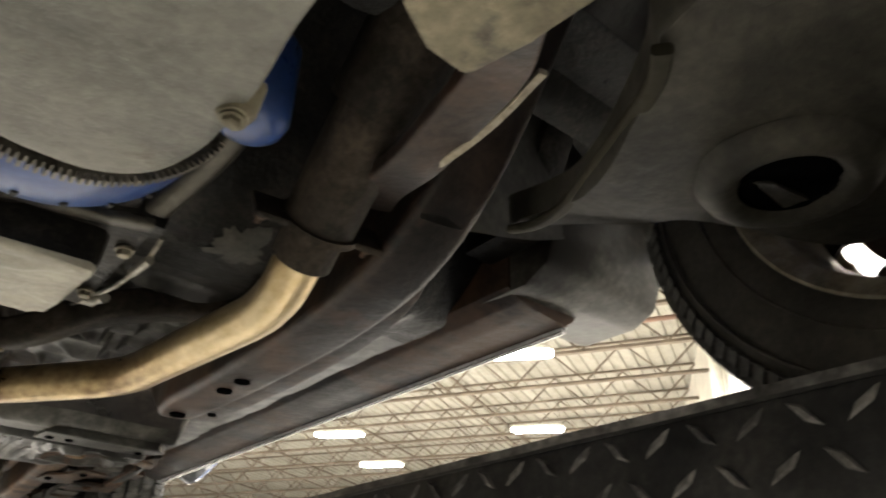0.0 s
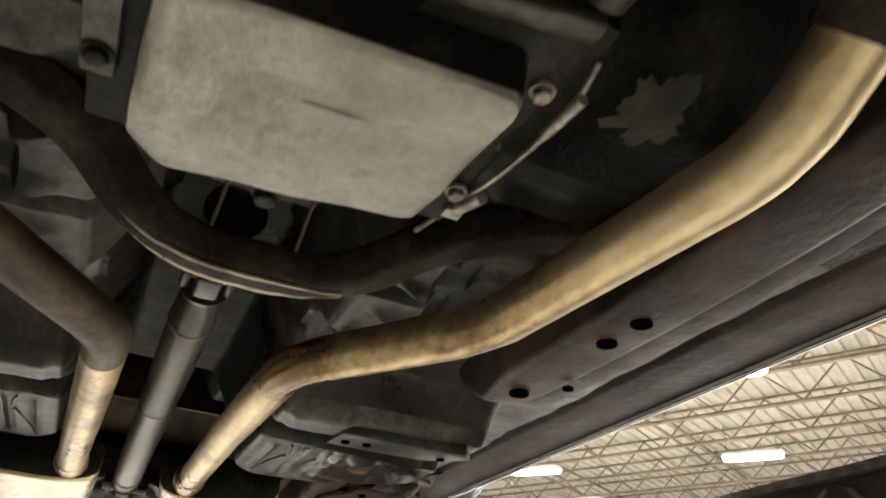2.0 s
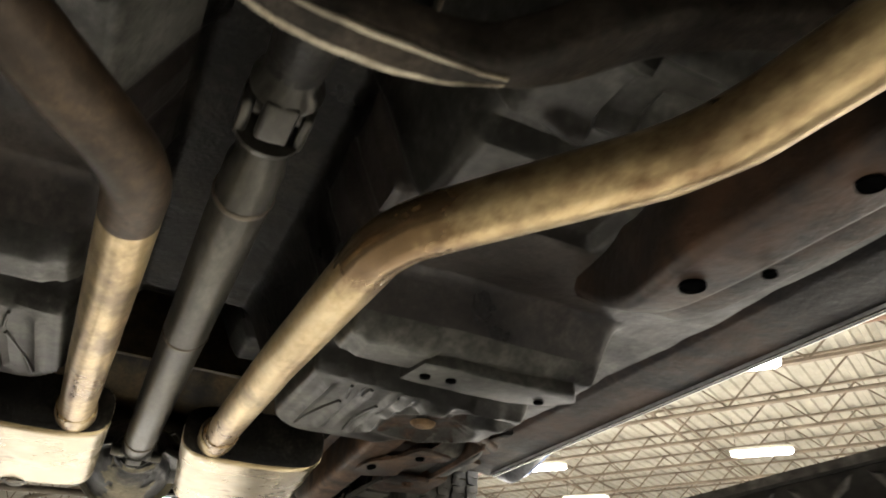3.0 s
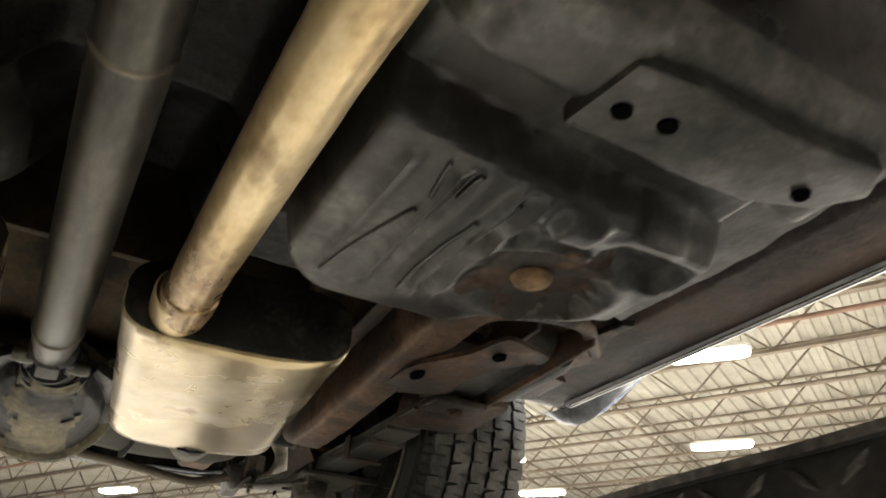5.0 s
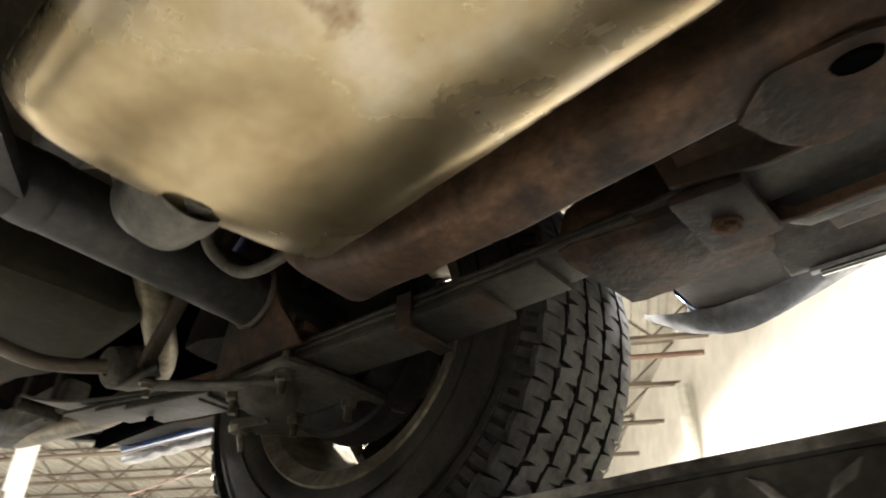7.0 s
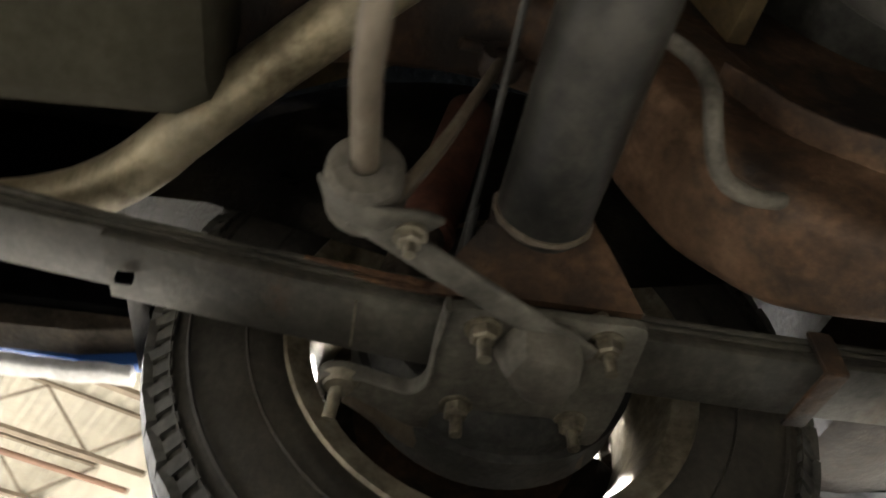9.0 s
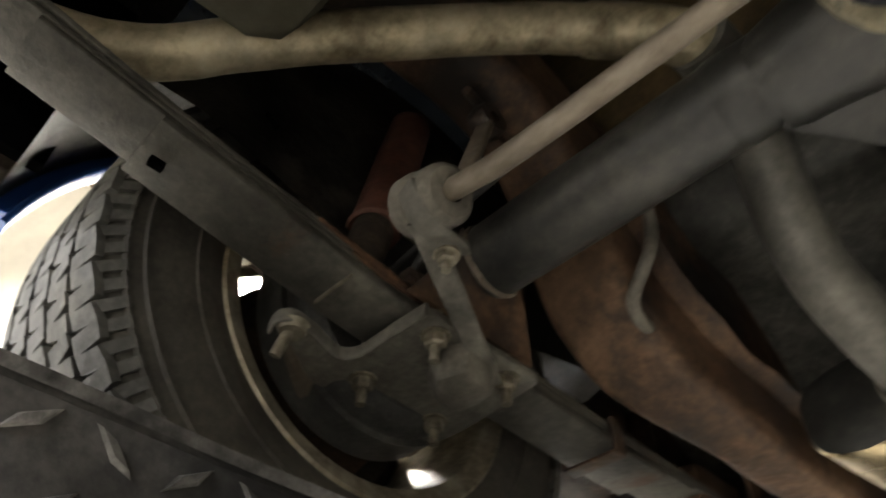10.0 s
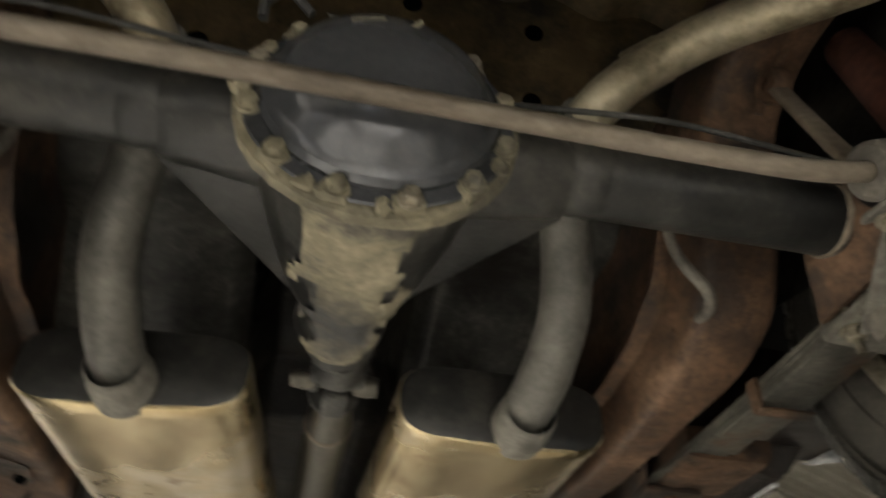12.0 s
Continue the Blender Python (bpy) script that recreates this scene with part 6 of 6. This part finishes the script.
wheel("rear_wheel", -0.772, REAR, -1, 4, "rear wheel with a chunky tyre on a steel rim")
wheel("front_wheel", 0.80, FRONT, 1, 5, "front wheel with a black tyre")
wheel("front_wheel", -0.80, FRONT, -1, 6, "front wheel with a black tyre")


# ---- front suspension ----
def control_arm(sign):
    """Pressed lower control arm with a large round spring pocket."""
    mir = (lambda bm: mirrored(bm)) if sign < 0 else (lambda bm: bm)
    inner = [(0.314, -2.765), (0.347, -2.738), (0.382, -2.682), (0.417, -2.622), (0.465, -2.545), (0.490, -2.480), (0.485, -2.439)]
    line = inner + [(0.50, -2.43), (0.53, -2.50), (0.52, -2.60), (0.515, -2.640), (0.575, -2.672), (0.66, -2.70), (0.70, -2.743), (0.66, -2.82), (0.55, -2.88), (0.40, -2.94), (0.30, -2.95), (0.29, -2.86)]
    loop = rounded_path([Vector((x, y, 0)) for x, y in line + line[:1]], 0.04, 5)[:-1]
    bm = bmesh.new()
    c = Vector((0.5, -2.73, 0))
    rise = lambda p: 0.012 * step(0.45, 0.32, p.x) + 0.072 * step(-2.66, -2.44, p.y)
    rows = [[bm.verts.new((p - c) * f + c + Vector((0, 0, z + rise(p)))) for p in loop] for f, z in ((0.975, 1.800), (1.0, 1.806), (1.005, 1.835), (1.01, 1.84))]
    bm.faces.new(rows[0])
    for a, b in zip(rows, rows[1:]):
        for k in range(len(a)):
            bm.faces.new((a[k], a[(k + 1) % len(a)], b[(k + 1) % len(a)], b[k]))
    arm = part("control_arm", mir(bm), ARM, car, "dull olive-grey lower control arm with a round spring pocket")
    part("spring_pocket", mir(dented(lathe([(0.040, 0.004), (0.043, -0.004), (0.052, -0.010), (0.064, -0.010), (0.074, -0.004), (0.080, 0.008)], "z", (0.527, -2.742, 1.798), 40), 0.002, 0.03)), ARM, arm, "rounded ring about the spring opening")
    # black disc paints the dark inside the spring opening
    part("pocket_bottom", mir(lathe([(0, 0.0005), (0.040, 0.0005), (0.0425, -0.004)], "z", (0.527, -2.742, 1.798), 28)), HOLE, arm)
    part("shock_mount", mir(dented(box((0.540, -2.728, 1.796), (0.056, 0.016, 0.008), 0.004), 0.010, 0.02)), ARM, arm)
    hoop = [(0.314, -2.765, 1.812), (0.347, -2.738, 1.82), (0.382, -2.682, 1.83), (0.417, -2.622, 1.84), (0.465, -2.545, 1.855), (0.490, -2.480, 1.868), (0.485, -2.439, 1.878)]
    part("arm_hoop", mir(sweep(rounded_path([(x + 0.004, y, z - 0.012) for x, y, z in hoop], 0.05), lambda t: rectangle(0.016, 0.010, 0.004))), TANK, arm, "raised worn edge of the arm")
    part("spring", mir(coil((0.535, -2.735, 1.83), 0.058, 0.30, 5)), SOOT, arm, "dark coil spring")
    return arm


def coil(at, r, hgt, turns):
    pts = [Vector((at[0] + r * math.cos(2 * math.pi * turns * k / 90), at[1] + r * math.sin(2 * math.pi * turns * k / 90), at[2] + hgt * k / 90)) for k in range(91)]
    return sweep(pts, circle(0.008, 8))


for sgn in (1, -1):
    control_arm(sgn)
cm = part("engine_crossmember", dented(box((0, -2.90, 1.835), (0.70, 0.16, 0.07), 0.02), 0.003, 0.05), ARM, car, "dusty tan engine crossmember")
for sgn in (1, -1):
    mir = (lambda bm: mirrored(bm)) if sgn < 0 else (lambda bm: bm)
    part("mount_foot", mir(dented(prism([(0.150, -2.688), (0.19, -2.668), (0.226, -2.664), (0.240, -2.72), (0.246, -2.82), (0.15, -2.82)], "z", 1.786, 1.84, 0.010), 0.004, 0.04)), MUD, cm, "dusty tan foot of the crossmember")
    mount = part("mount_strut", mir(sweep(rounded_path([(0.225, -2.72, 1.825), (0.285, -2.64, 1.850), (0.300, -2.56, 1.852), (0.308, -2.50, 1.845), (0.322, -2.41, 1.865), (0.345, -2.36, 1.88)], 0.03, 4), rectangle(0.052, 0.018, 0.004))), RAIL_DARK, car, "bent steel strut beside the engine")
    # pale strip paints the light on the strut's edge
    part("strut_edge", mir(sweep(rounded_path([(0.318, -2.655, 1.855), (0.335, -2.582, 1.858), (0.322, -2.540, 1.838), (0.330, -2.445, 1.852), (0.352, -2.372, 1.872)], 0.03, 4), rectangle(0.009, 0.006, 0.002))), RIM, mount, "pale strip for the strut's lit edge")
part("front_cross_bar", tube([(-0.55, -3.06, 1.80), (-0.36, -3.10, 1.80), (0.36, -3.10, 1.80), (0.55, -3.06, 1.80)], 0.014, 16, 0.06), SOOT, car, "front anti-roll bar")

# ---- rear end ----
def tank_mesh():
    bm = bmesh.new()
    rows = []
    for y, z0, z1, w in ((0.276, 2.005, 2.09, 0.48), (0.284, 1.990, 2.11, 0.495), (0.31, 1.981, 2.13, 0.508), (0.45, 1.978, 2.13, 0.515), (0.60, 1.985, 2.13, 0.515), (0.76, 2.010, 2.13, 0.50), (0.80, 2.03, 2.13, 0.48)):
        rows.append([bm.verts.new((x * 1.0, y, z)) for x, z in [(-w, (z0 + z1) / 2), (-w, z0 + 0.035), (-w + 0.012, z0 + 0.012), (-w + 0.04, z0)] + [(-w + 0.04 + (2 * w - 0.08) * k / 12, z0 - (0.005 if k % 4 in (1, 2) else 0.0)) for k in range(1, 12)] + [(w - 0.04, z0), (w - 0.012, z0 + 0.012), (w, z0 + 0.035), (w, (z0 + z1) / 2), (w - 0.02, z1), (-w + 0.02, z1)]])
    n = len(rows[0])
    for a, b in zip(rows, rows[1:]):
        for k in range(n):
            bm.faces.new((a[k], a[(k + 1) % n], b[(k + 1) % n], b[k]))
    bm.faces.new(rows[0])
    bm.faces.new(rows[-1])
    bmesh.ops.subdivide_edges(bm, edges=bm.edges[:], cuts=1, use_grid_fill=True, smooth=0.3)
    return bm


tank = part("fuel_tank", tank_mesh(), TANK, car, "dusty olive-grey fuel tank behind the axle")
for x in (-0.22, 0.22):
    part("tank_strap", sweep([Vector((x, y, z)) for y, z in ((0.271, 2.10), (0.271, 2.0), (0.305, 1.968), (0.45, 1.965), (0.60, 1.972), (0.76, 1.997), (0.82, 2.10))], rectangle(0.032, 0.003, 0.001), up=(1, 0, 0)), SOOT, tank)
valance = part("rear_valance", dented(prism([(-0.93, 2.10), (-0.80, 2.065), (-0.3, 2.045), (0.3, 2.045), (0.80, 2.065), (0.93, 2.10), (0.93, 2.45), (-0.93, 2.45)], "y", 1.10, 1.13, 0.008), 0.004, 0.06), BLACK, car, "black rear valance with a ragged lower edge")
part("bumper_bar", box((0, 1.24, 2.28), (1.86, 0.10, 0.16), 0.04), CHROME, car, "chrome rear bumper")
part("valance_lip", sweep([Vector((x, 1.095, 2.052 + 0.045 * step(0.3, 0.93, abs(x)) + 0.006 * noise.noise((x * 9, 0, 0)))) for x in np.linspace(-0.92, 0.92, 60)], rectangle(0.020, 0.010, 0.003)), TRIM, valance, "pale ragged lip")
for s in (1, -1):
    part("bumper_bracket", box((s * 0.62, 0.92, 2.03), (0.05, 0.34, 0.07), 0.01), DUST, car, "steel bumper bracket")
    part("shackle", join(box((s * 0.545, 0.80, 2.04), (0.012, 0.03, 0.11), 0.004), box((s * 0.60, 0.80, 2.04), (0.012, 0.03, 0.11), 0.004), rod((s * 0.53, 0.79, 2.0), (s * 0.615, 0.79, 2.0), 0.016)), SOOT, car, "spring shackle")
    hose = [(0.340, -0.040, 1.972), (0.352, -0.080, 1.958), (0.360, -0.088, 1.930), (0.368, -0.084, 1.904), (0.400, -0.096, 1.882), (0.412, -0.125, 1.880), (0.420, -0.160, 1.893)]
    part("brake_hose", tube([(s * x, y, z) for x, y, z in hose], 0.007, 12, 0.03), RUBBER, car, "grey rubber brake hose")
    part("line_clip", dented(join(tube([(s * 0.421, -0.150, 1.892), (s * 0.417, -0.185, 1.902), (s * 0.416, -0.215, 1.893), (s * 0.420, -0.250, 1.872), (s * 0.422, -0.330, 1.862), (s * 0.424, -0.48, 1.862)], 0.006, 10, 0.02), tube([(s * 0.412, -0.186, 1.925), (s * 0.410, -0.196, 1.895), (s * 0.416, -0.190, 1.868)], 0.005, 8, 0.01), box((s * 0.414, -0.212, 1.897), (0.008, 0.050, 0.014), 0.003)), 0.004, 0.02), RUST_BRIGHT, car, "rusty brake line clip")
